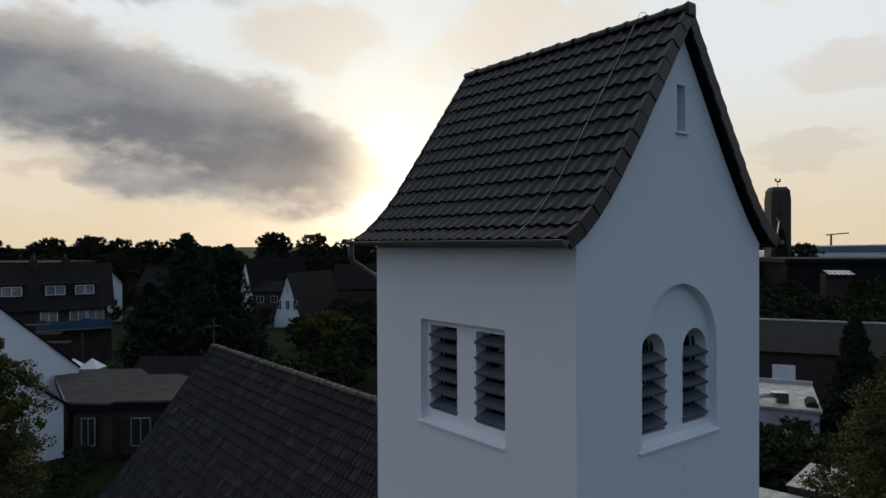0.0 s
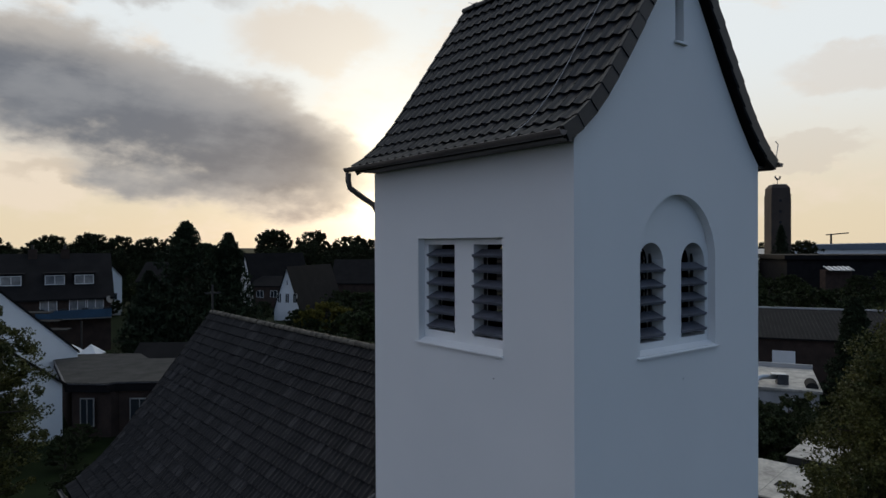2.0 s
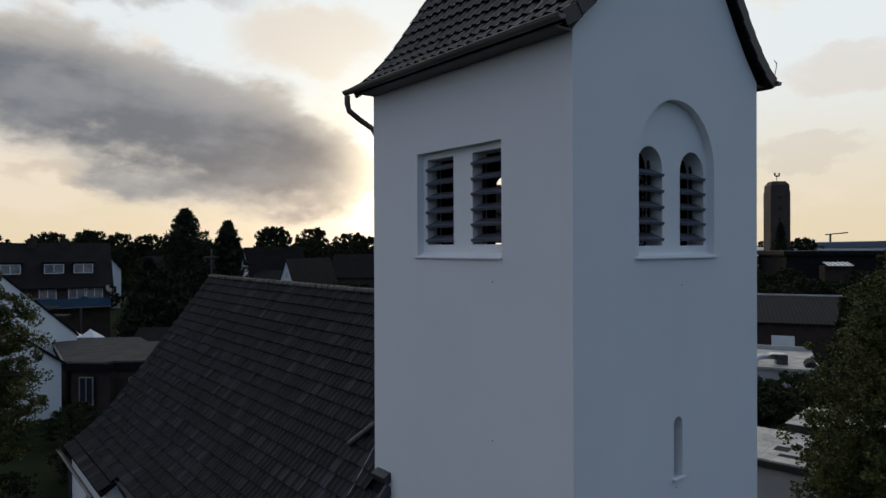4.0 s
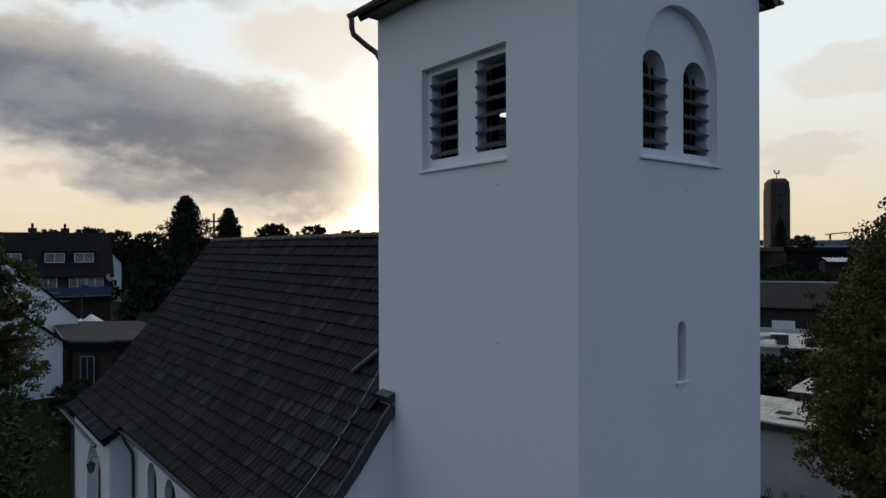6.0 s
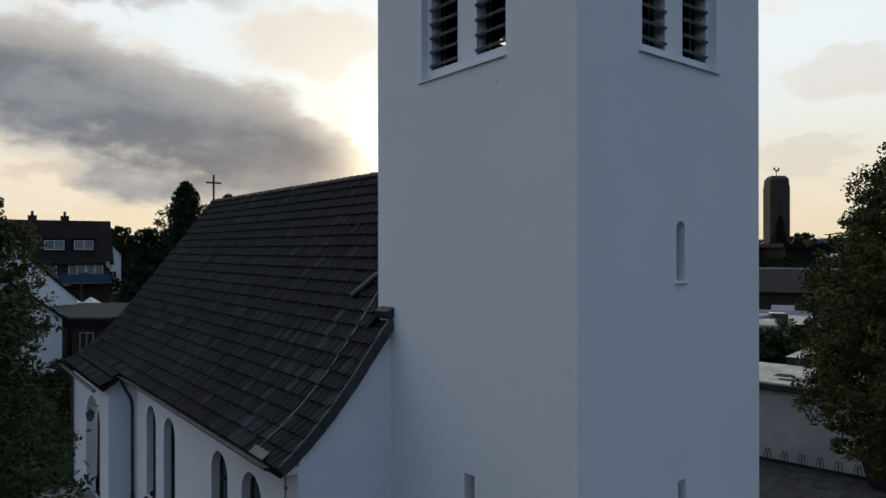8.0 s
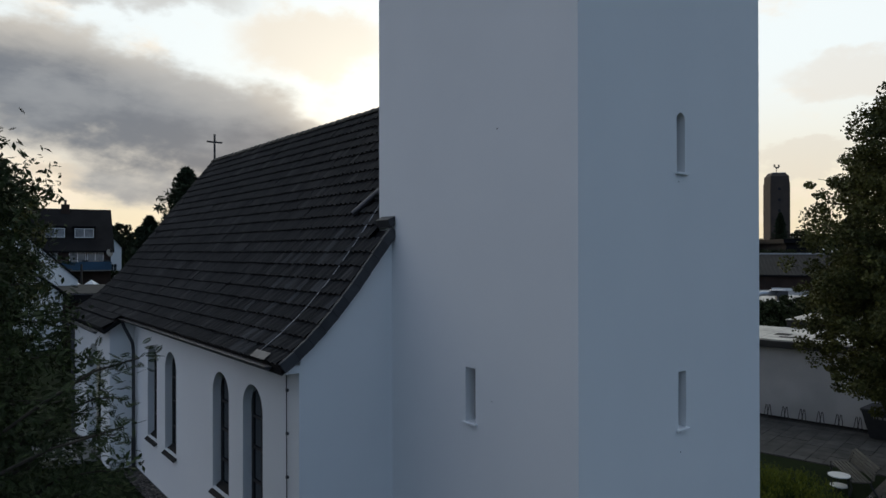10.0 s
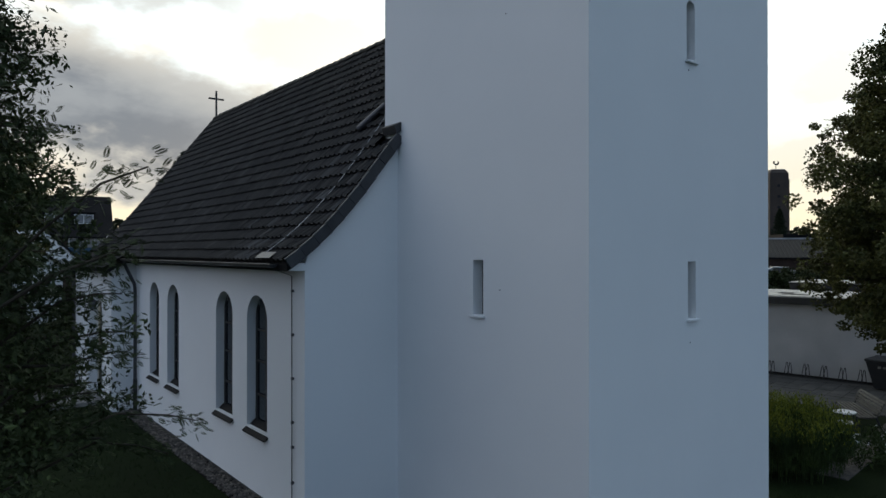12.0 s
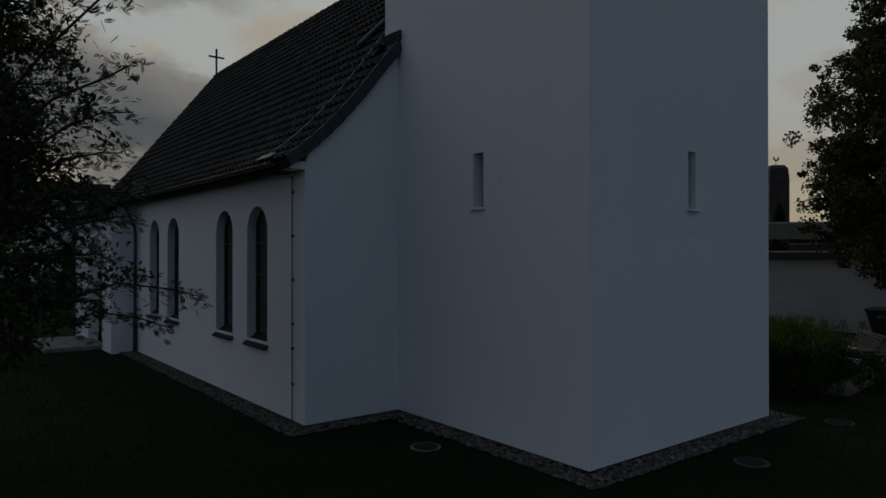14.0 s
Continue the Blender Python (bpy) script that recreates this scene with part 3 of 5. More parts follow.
def make_nave():
    n = empty("church_nave", (NMID, 12, 0), label="white rendered church nave with a weathered dark pantile roof", category="church")
    inv = Matrix.Translation((-NMID, -12, 0))

    def p(name, bm, mat, parent=n, label="", smooth=False):
        ob = part(name, bm, mat, None, label, smooth)
        ob.data.transform(inv)
        ob.parent = parent
        return ob

    th = 0.42
    holes = [arch(c - w / 2, c + w / 2, 1.35, 4.06, 16) for c, w in NAVE_WINDOWS]
    p("side_wall", panel(rect(NY0 + th, BAY_Y + 0.4, 0, 4.80), holes, th, face_side(NX)), RENDER)
    far_side = 2 * NMID - NX
    p("far_side_wall", boxed((far_side - th, NY0 + th, 0), (far_side, NY1, 4.8)), RENDER)
    # gable walls
    g = [(NX, 0), (0, 0), (0, 7.2), (-0.3, 6.70), (-0.9, 5.97), (-1.45, 5.36), (NX + 0.05, 4.86), (NX, 4.70)]
    p("front_wall", panel(g, [], th, face_front(NY0)), RENDER)
    g2 = [(TW, 0), (far_side, 0), (far_side, 4.70), (far_side - .05, 4.86), (far_side - 0.55, 5.36), (far_side - 1.1, 5.97), (far_side - 1.7, 6.70), (TW, 7.2)]
    p("front_wall", panel(g2, [], th, face_front(NY0)), RENDER)
    top = [(x, z - 0.16) for x, z in NAVE_PROFILE[1:]]
    g3 = [(NX, 0), (far_side, 0)] + [(2 * NMID - x, z) for x, z in top] + [(x, z) for x, z in top[::-1][1:]]
    p("back_wall", panel(g3, [], th, face_front(NY1 - th)), RENDER)
    p("corner_corbel", boxed((NX - 0.30, NY0, 4.60), (NX + 0.0, NY0 + th, 4.74)), RENDER)
    # windows: frame, glass and a sloping slate sill
    for c, w in NAVE_WINDOWS:
        win = p("window", panel(arch(c - w / 2, c + w / 2, 1.35, 4.06, 16), [arch(c - w / 2 + 0.07, c - 0.02, 1.43, 3.98, 12), arch(c + 0.02, c + w / 2 - 0.07, 1.43, 3.98, 12)], 0.06, face_side(NX + 0.19)), FRAME)
        p("pane", panel(arch(c - w / 2 + 0.02, c + w / 2 - 0.02, 1.37, 4.04, 16), [], 0.01, face_side(NX + 0.22)), GLASS, win)
        for z in (1.95, 2.65, 3.3):
            p("glazing_bar", boxed((NX + 0.18, c - w / 2 + 0.05, z), (NX + 0.225, c + w / 2 - 0.05, z + 0.035)), FRAME, win)
        s = bmesh.new()
        vs = [s.verts.new(q) for y in (c - w / 2 - 0.05, c + w / 2 + 0.05) for q in ((NX - 0.085, y, 1.215), (NX - 0.085, y, 1.24), (NX + 0.19, y, 1.45), (NX + 0.19, y, 1.37))]
        for q in ((0, 1, 2, 3), (4, 7, 6, 5), (0, 4, 5, 1), (1, 5, 6, 2), (2, 6, 7, 3), (3, 7, 4, 0)):
            s.faces.new([vs[i] for i in q])
        p("window_sill", s, SILL, win)
    # entrance bay under the roof's lower skirt
    door = arch(17.55, 19.85, 0.05, 3.70, 18)
    p("bay_wall", panel(rect(BAY_Y + 0.3, NY1, 0, 4.42), [door], 0.3, face_side(BAY_X)), RENDER)
    p("bay_cheek", panel([(BAY_X, 0), (NX, 0), (NX, 4.84), (BAY_X, 4.42)], [], 0.3, face_front(BAY_Y)), RENDER)
    d = p("church_door", boxed((BAY_X + 0.5, 17.6, 0.05), (BAY_X + 0.56, 19.8, 2.45), bevel=0.01), FRAME)
    p("door_surround", panel(arch(17.5, 19.9, 0.05, 3.75, 18), [rect(17.75, 19.6, 0.06, 2.4)], 0.06, face_side(BAY_X + 0.44)), WHITEWALL, d)
    # roofs
    v0, v1 = NY0 - 0.10, NY1 + 0.12
    cut = TW - 0.02
    course, w = 0.347, 0.21
    tm = tile_mesh("roof_tile", w, course * 1.14, 1, TILE_OLD, 8, 0.05, False, 0.066, 0.046)
    pale_tm = tm.copy()
    pale_tm.materials[0] = TILE_PALE
    full = NAVE_PROFILE
    roof = p("roof", deck(full, cut + 0.03, v1 - 0.03, 0.14), ROOF_DARK, n, "weathered dark brown pantile roof with a bell-cast eave")
    lower = [q for q in full if q[0] < 0] + [(-0.02, 7.21)]
    p("roof_boarding", deck(lower, v0 + 0.03, cut + 0.03, 0.14), ROOF_DARK)
    p("roof_boarding", deck(full, v0 + 0.03, v1 - 0.03, 0.14, mirror=NMID), ROOF_DARK)
    near, rest = [], []
    sl = slope_frames(full, course, w, v0 + 0.06, v1 - 0.06)
    for i, j, m in sl:
        x, y = m.translation.x, m.translation.y - w
        if y + w < cut + 0.04 and x > -0.28:
            continue
        jig = pose(random.uniform(-.004, .004), random.uniform(-.006, .006), random.uniform(0, .006), random.uniform(-.6, .6), random.uniform(-.7, .7), random.uniform(-.4, .4))
        (near if i < 11 and j < 27 else rest).append((j, m @ jig))
    for j, m in near:
        # paler tiles come more often in a few columns
        odds = 0.45 if j in (4, 5, 8) else 0.2 if 9 < j < 14 else 0.03
        shared("roof_tile", pale_tm if random.random() < odds else tm, roof, inv @ m)
    rest = [m for _, m in rest]
    ob = joined("roof_tiles", tm, [inv @ m for m in rest], TILE_OLD, roof)
    ob2 = joined("roof_tiles", tm, [inv @ m for _, _, m in slope_frames(full, course, w, TW, v1 - 0.06, mirror=NMID)], TILE_OLD, n)
    bay = p("bay_roof", deck(BAY_PROFILE, BAY_Y - 0.2, v1 - 0.03, 0.12), ROOF_DARK)
    joined("roof_tiles", tm, [inv @ m for _, _, m in slope_frames(BAY_PROFILE + [(-2.2, 4.87)], 0.40, w, BAY_Y - 0.2, v1 - 0.06)], TILE_OLD, bay)
    holder = empty("verge", inv @ Matrix())
    holder.parent = n
    holder.matrix_basis = inv
    verge(holder, lower, course, v0, 0.15, mat=VERGE)
    verge(holder, full, course, v1, 0.16, mat=ROOF_DARK)
    caps = empty("ridge", inv)
    caps.parent = n
    caps.matrix_basis = inv
    ridge_caps(caps, NMID, 10.63, cut, v1 + 0.03, 44, 0.12, TILE_RIDGE)
    # flashings, gutter, downpipes, wires
    p("flashing", boxed((-0.17, -0.12, -0.15), (0.02, 0.34, 0.02), Matrix.Translation((-0.015, NY0 - 0.0, 7.45)) @ pose(0, 0, 0, 0, -26, 0), 0.01), VERGE)
    p("flashing_roll", tubed([(0.10, 6.4, 7.60), (0.48, 5.9, 8.10)], 0.07, 10), ZINC)
    p("gutter", half_gutter((NY0 + 0.30, BAY_Y - 0.2), NX - 0.45, 4.72, 0.065), ZINC)
    p("gutter", half_gutter((BAY_Y - 0.25, v1), BAY_X - 0.45, 4.36, 0.065), ZINC)
    p("downpipe", tubed([(NX - 0.45, BAY_Y - 0.42, 4.64), (NX - 0.38, BAY_Y - 0.42, 4.45), (NX - 0.12, BAY_Y - 0.30, 3.95), (NX - 0.09, BAY_Y - 0.28, 3.7), (NX - 0.09, BAY_Y - 0.28, 0.9)], 0.05, 10), ZINC)
    p("downpipe_foot", tubed([(NX - 0.09, BAY_Y - 0.28, 0.0), (NX - 0.09, BAY_Y - 0.28, 1.0)], 0.062, 10), IRON)
    p("downpipe", tubed([(BAY_X - 0.45, v1 - 0.2, 4.30), (BAY_X - 0.1, v1 - 0.3, 3.9), (BAY_X - 0.09, v1 - 0.3, 0.0)], 0.05, 10), ZINC)
    wire = [(along(full, s)[0].x - 0.05, 5.75 - 0.22 * math.sin(s * 0.6), along(full, s)[0].y + 0.09) for s in np.linspace(0.0, 4.9, 16)]
    p("lightning_wire", tubed(wire, 0.008, 5), STEEL)
    p("wall_wire", tubed([(NX - 0.33, 5.6, 4.66), (NX - 0.04, 5.18, 4.5), (NX - 0.035, 5.18, 1.4), (NX - 0.035, 5.18, 0)], 0.011, 5), ZINC)
    for z in (4.2, 3.4, 2.6, 1.8, 1.35, 0.7):
        p("wire_clip", boxed((NX - 0.05, 5.155, z), (NX, 5.205, z + 0.05), bevel=0.006), ZINC)
    p("eave_sheet", boxed((-0.09, -0.32, 0), (0.09, 0.32, 0.012), Matrix.Translation((NX - 0.40, 5.50, 4.875)) @ pose(0, 0, 0, 0, -37, 0)), ZINC, n, "pale metal sheet on the eave tiles")
    # cross on the far ridge end
    c = empty("gable_cross", (NMID, NY1 + 0.04, 10.66), label="plain dark iron cross on the far ridge end", category="cross")
    part("upright", boxed((-0.036, -0.03, 0), (0.036, 0.03, 1.14), bevel=0.006), IRON, c)
    part("crossbar", boxed((-0.33, -0.026, 0.76), (0.33, 0.026, 0.83), bevel=0.006), IRON, c)
    # lantern by the door
    ln = empty("wall_lantern", (BAY_X - 0.05, 17.78, 3.08), label="black iron wall lantern beside the arched church door", category="lantern")
    part("bracket", tubed([(0.05, 0, 0.42), (-0.16, 0, 0.52), (-0.2, 0, 0.44), (-0.2, 0, 0.36)], 0.013, 6), IRON, ln)
    part("hood", tubed([(-0.2, 0, 0.26), (-0.2, 0, 0.36)], 0.1, 6, [0.15, 0.03]), IRON, ln)
    part("lamp_glass", tubed([(-0.2, 0, 0.03), (-0.2, 0, 0.26)], 0.1, 6, [0.08, 0.125]), GLASS_PALE, ln)
    for k in range(6):
        a = k * math.tau / 6
        part("glazing_bar", tubed([(-0.2 + 0.082 * math.cos(a), 0.082 * math.sin(a), 0.02), (-0.2 + 0.127 * math.cos(a), 0.127 * math.sin(a), 0.27)], 0.009, 5), IRON, ln)
    part("foot", tubed([(-0.2, 0, -0.03), (-0.2, 0, 0.03)], 0.05, 6, [0.02, 0.085]), IRON, ln)


make_tower()
make_nave()


# ---- surroundings: laid out from a base point, right and ahead of it ----
BASE = Matrix(((0.787, 0.617, 0, -7.27), (-0.617, 0.787, 0, -6.24), (0, 0, 1, 0), (0, 0, 0, 1)))


def plot(right, ahead, turn=0.0, z=0.0):
    return BASE @ pose(right, ahead, z, 0, 0, turn)


def gable_house(name, at, w, d, eave, ridge, wall, roof, label, side_ridge=False, over=0.3, openings=(), category="house"):
    """A house: local x across its gable front, y back, gable towards -y; with side_ridge the eave is towards -y."""
    h = empty(name, at, label=label, category=category)
    bm = bmesh.new()
    if side_ridge:
        prof = [(0, 0), (d, 0), (d, eave), (d / 2, ridge), (0, eave)]
        a = [bm.verts.new((-w / 2, y, z)) for y, z in prof]
        b = [bm.verts.new((w / 2, y, z)) for y, z in prof]
    else:
        prof = [(-w / 2, 0), (w / 2, 0), (w / 2, eave), (0, ridge), (-w / 2, eave)]
        a = [bm.verts.new((x, 0, z)) for x, z in prof]
        b = [bm.verts.new((x, d, z)) for x, z in prof]
    bm.faces.new(a)
    bm.faces.new(b[::-1])
    for i in range(5):
        bm.faces.new((a[i], b[i], b[(i + 1) % 5], a[(i + 1) % 5]))
    part("wall", bm, wall, h)
    run = d / 2 if side_ridge else w / 2
    k = (ridge - eave) / run
    for s in (-1, 1):
        bm = bmesh.new()
        pts = [(run + over, eave - k * over), (0, ridge)]
        pts = pts + [(0, ridge + 0.22), (run + over, eave - k * over + 0.22)]
        lo, hi = (-w / 2 - over, w / 2 + over) if side_ridge else (-over, d + over)
        va, vb = [], []
        for u, z in pts:
            if side_ridge:
                va.append(bm.verts.new((lo, d / 2 + s * u, z + 0.01)))
                vb.append(bm.verts.new((hi, d / 2 + s * u, z + 0.01)))
            else:
                va.append(bm.verts.new((s * u, lo, z + 0.01)))
                vb.append(bm.verts.new((s * u, hi, z + 0.01)))
        bm.faces.new(va)
        bm.faces.new(vb[::-1])
        for i in range(4):
            bm.faces.new((va[i], vb[i], vb[(i + 1) % 4], va[(i + 1) % 4]))
        part("roof", bm, roof, h)
    for x, z, ww, hh in openings:
        window(h, x, -0.02, z, ww, hh)
    return h


def window(parent, x, y, z, w, h, frame=None, pane=None, bars=1):
    bm = bmesh.new()
    f = 0.07
    for lo, hi in (((-w / 2, 0), (w / 2, f)), ((-w / 2, h - f), (w / 2, h)), ((-w / 2, f), (-w / 2 + f, h - f)), ((w / 2 - f, f), (w / 2, h - f))):
        box(bm, (x + lo[0], y - 0.05, z + lo[1]), (x + hi[0], y + 0.04, z + hi[1]))
    for k in range(bars):
        c = -w / 2 + w * (k + 1) / (bars + 1)
        box(bm, (x + c - 0.035, y - 0.048, z + f), (x + c + 0.035, y + 0.038, z + h - f))
    win = part("window", bm, frame or WHITEWALL, parent)
    part("pane", boxed((x - w / 2 + 0.02, y - 0.02, z + 0.02), (x + w / 2 - 0.02, y + 0.01, z + h - 0.02)), pane or GLASS, win)
    return win


def row_house():
    # long dark-roofed house with flat dormers and a blue balcony screen
    h = gable_house("terraced_house", plot(-54.5, 80.5, 30), 26, 12, 7.0, 12.3, BRICK, ROOF_DARK, "long brick terraced house with dark roof and blue balcony screen", side_ridge=True, over=0.4)
    for x in (-3.0, 2.0, 6.7, 10.0):
        dm = part("dormer", boxed((x - 1.2, 1.5, 8.2), (x + 1.2, 4.6, 9.95)), ROOF_DARK, h)
        part("dormer_roof", boxed((x - 1.35, 1.25, 9.95), (x + 1.35, 5.0, 10.1)), ROOF_DARK, dm)
        window(h, x, 1.46, 8.6, 2.2, 1.2, pane=GLASS_PALE)
    for x in (4.2, 7.9):
        ch = part("chimney", boxed((x - 0.5, 5.2, 11.3), (x + 0.5, 6.0, 13.1)), BRICK, h)
        part("chimney_pot", tubed([(x, 5.6, 13.1), (x, 5.6, 13.7)], 0.16, 8), IRON, ch)
    b = part("balcony", boxed((4.6, -1.3, 4.3), (13.0, 0, 4.45)), CONCRETE, h)
    part("balcony_screen", boxed((4.6, -1.34, 4.45), (13.0, -1.28, 5.5), bevel=0.01), BLUE, b)
    for x in (6.0, 9.2, 11.2):
        window(h, x, -0.03, 4.7, 1.9, 2.0, pane=GLASS_PALE, bars=1)
    for k in range(7):
        x = 5.2 + k * 1.2
        part("planter", boxed((x - 0.35, -1.36, 5.5), (x + 0.35, -1.14, 5.7), bevel=0.02), (CONCRETE if k % 2 else IRON), b)
    part("satellite_dish", tubed([(12.8, -0.45, 6.6), (12.85, -0.5, 6.62)], 0.5, 14), CONCRETE, h)
    q = empty("flat_hall", plot(-91, 112), label="long pale flat-roofed hall behind the terraced house", category="hall")
    part("wall", boxed((-25, 0, 0), (25, 14, 11.0)), METAL_HALL, q)
    part("roof_edge", boxed((-25.2, -0.2, 11.0), (25.2, 14.2, 12.1)), FELT, q)


row_house()
gable_house("narrow_house", plot(-64.7, 130, 30), 4.0, 12, 7.6, 9.9, WHITEWALL, ROOF_DARK, "narrow white gabled house beside the terrace", openings=[(0.0, 6.4, 0.9, 1.1), (0.6, 3.0, 1.2, 1.4)])
gable_house("brick_house", plot(-60, 142), 10, 10, 6, 9.8, BRICK, ROOF_DARK, "dark brick house with a plain dark roof", side_ridge=True, openings=[(1, 3.4, 1.6, 1.2), (4, 3.4, 1.4, 1.2)])
gable_house("gabled_house", plot(-28.0, 120, -14), 5.2, 19, 1.8, 9.5, WHITEWALL, ROOF_DARK, "white steep-gabled house with a long dark roof", openings=[(-1.5, 3.2, 0.8, 1.7), (0.05, 3.2, 0.8, 1.7), (1.55, 3.2, 0.8, 1.7), (0.05, 6.3, 0.4, 1.0)])
gable_house("gabled_house", plot(-44.3, 150, -50), 7.0, 14, 4.5, 11.6, WHITEWALL, ROOF_DARK, "white gabled house with steep dark roof and brick side", openings=[(1.2, 4.0, 0.9, 1.8), (-0.6, 7.6, 0.7, 1.6)])
gable_house("brick_house", plot(-37, 146), 9, 8, 4.6, 6.5, BRICK, ROOF_DARK, "low dark brick house with pale window frames", side_ridge=True, openings=[(-3, 2.2, 1.5, 1.5), (0, 2.2, 1.5, 1.5), (3, 2.2, 1.5, 1.5)])
gable_house("brick_house", plot(-14, 150), 22, 12, 5, 10.0, BRICK, ROOF_DARK, "long brick house with a broad dark roof", side_ridge=True)


def left_neighbours():
    # white gables whose slopes fall to the right
    gable_house("white_house", plot(-36.9, 53.3, 42), 14, 9, 4.3, 11.0, WHITEWALL, ROOF_DARK, "white gabled house with a plain wall and dark verge", over=0.12)
    gable_house("lean_house", plot(-29.7, 44.2, 42), 8, 6, 3.8, 7.0, WHITEWALL, ROOF_DARK, "low white gabled house half hidden by trees", over=0.25)
    f = empty("flat_annex", plot(0, 0), label="dark brick annex with a grey felt flat roof", category="annex")
    shape = [(-26.6, 47), (-23.5, 46.7), (-23.2, 47.3), (-19.5, 47.5), (-18.8, 46.6), (-14.5, 46.4), (-14.5, 56), (-21.5, 56.2), (-22.6, 57.4), (-25.2, 57.2), (-27.2, 60), (-34.9, 59.5)]
    mid = Vector((-22, 51.5))

    def slab(grow, z0, z1):
        bm = bmesh.new()
        ring = [mid + (Vector(q) - mid) * grow for q in shape]
        lo, hi = [bm.verts.new((q.x, q.y, z0)) for q in ring], [bm.verts.new((q.x, q.y, z1)) for q in ring]
        bm.faces.new(lo[::-1])
        bm.faces.new(hi)
        for i in range(len(ring)):
            j = (i + 1) % len(ring)
            bm.faces.new((lo[i], lo[j], hi[j], hi[i]))
        return bm

    part("wall", slab(0.93, 0, 3.2), BRICK, f)
    part("fascia", slab(1.0, 3.2, 3.74), ROOF_DARK, f)
    part("roof_edge", slab(1.012, 3.74, 3.82), ZINC, f)
    part("roof_felt", slab(0.992, 3.82, 3.86), FELT_ROUGH, f)
    for x, ww in ((-25.0, 1.0), (-21.3, 1.4), (-19.0, 1.2), (-16.5, 1.8)):
        window(f, x, 46.9, 0.8, ww, 2.0, frame=CONCRETE)
    gable_house("tiled_shed", plot(-24.5, 62, 2), 9, 6, 2.2, 3.9, BRICK, ROOF_DARK, "low shed with a dark tiled roof", side_ridge=True)
    t = empty("party_tent", plot(-34.6, 64), label="white peaked garden tent between the houses", category="tent")
    bm = bmesh.new()
    for cx in (-0.9, 0.9):
        v = [bm.verts.new(q) for q in ((cx - 0.95, -0.9, 3.2), (cx + 0.95, -0.9, 3.2), (cx + 0.95, 0.9, 3.2), (cx - 0.95, 0.9, 3.2), (cx, 0, 4.1), (cx - 0.95, -0.9, 0), (cx + 0.95, -0.9, 0), (cx + 0.95, 0.9, 0), (cx - 0.95, 0.9, 0))]
        for q in ((0, 1, 4), (1, 2, 4), (2, 3, 4), (3, 0, 4), (0, 5, 6, 1), (2, 7, 8, 3)):
            bm.faces.new([v[i] for i in q])
    part("canopy", bm, WHITEWALL, t)
    pg = empty("pergola_roof", plot(-42.5, 72), label="stepped pale pergola roofs behind the white gable", category="pergola")
    for k in range(3):
        part("roof_panel", boxed((-3.2 + k * 1.6, -k * 1.4, 6.3 - k * 0.6), (0.4 + k * 1.7, 1.0 - k * 1.4, 6.4 - k * 0.6), pose(0, 0, 0, 6, 0, 0)), FELT, pg)
    for x in (-3, 3.5):
        part("post", boxed((x - 0.08, 0, 0), (x + 0.08, 0.15, 5.4)), IRON, pg)


left_neighbours()


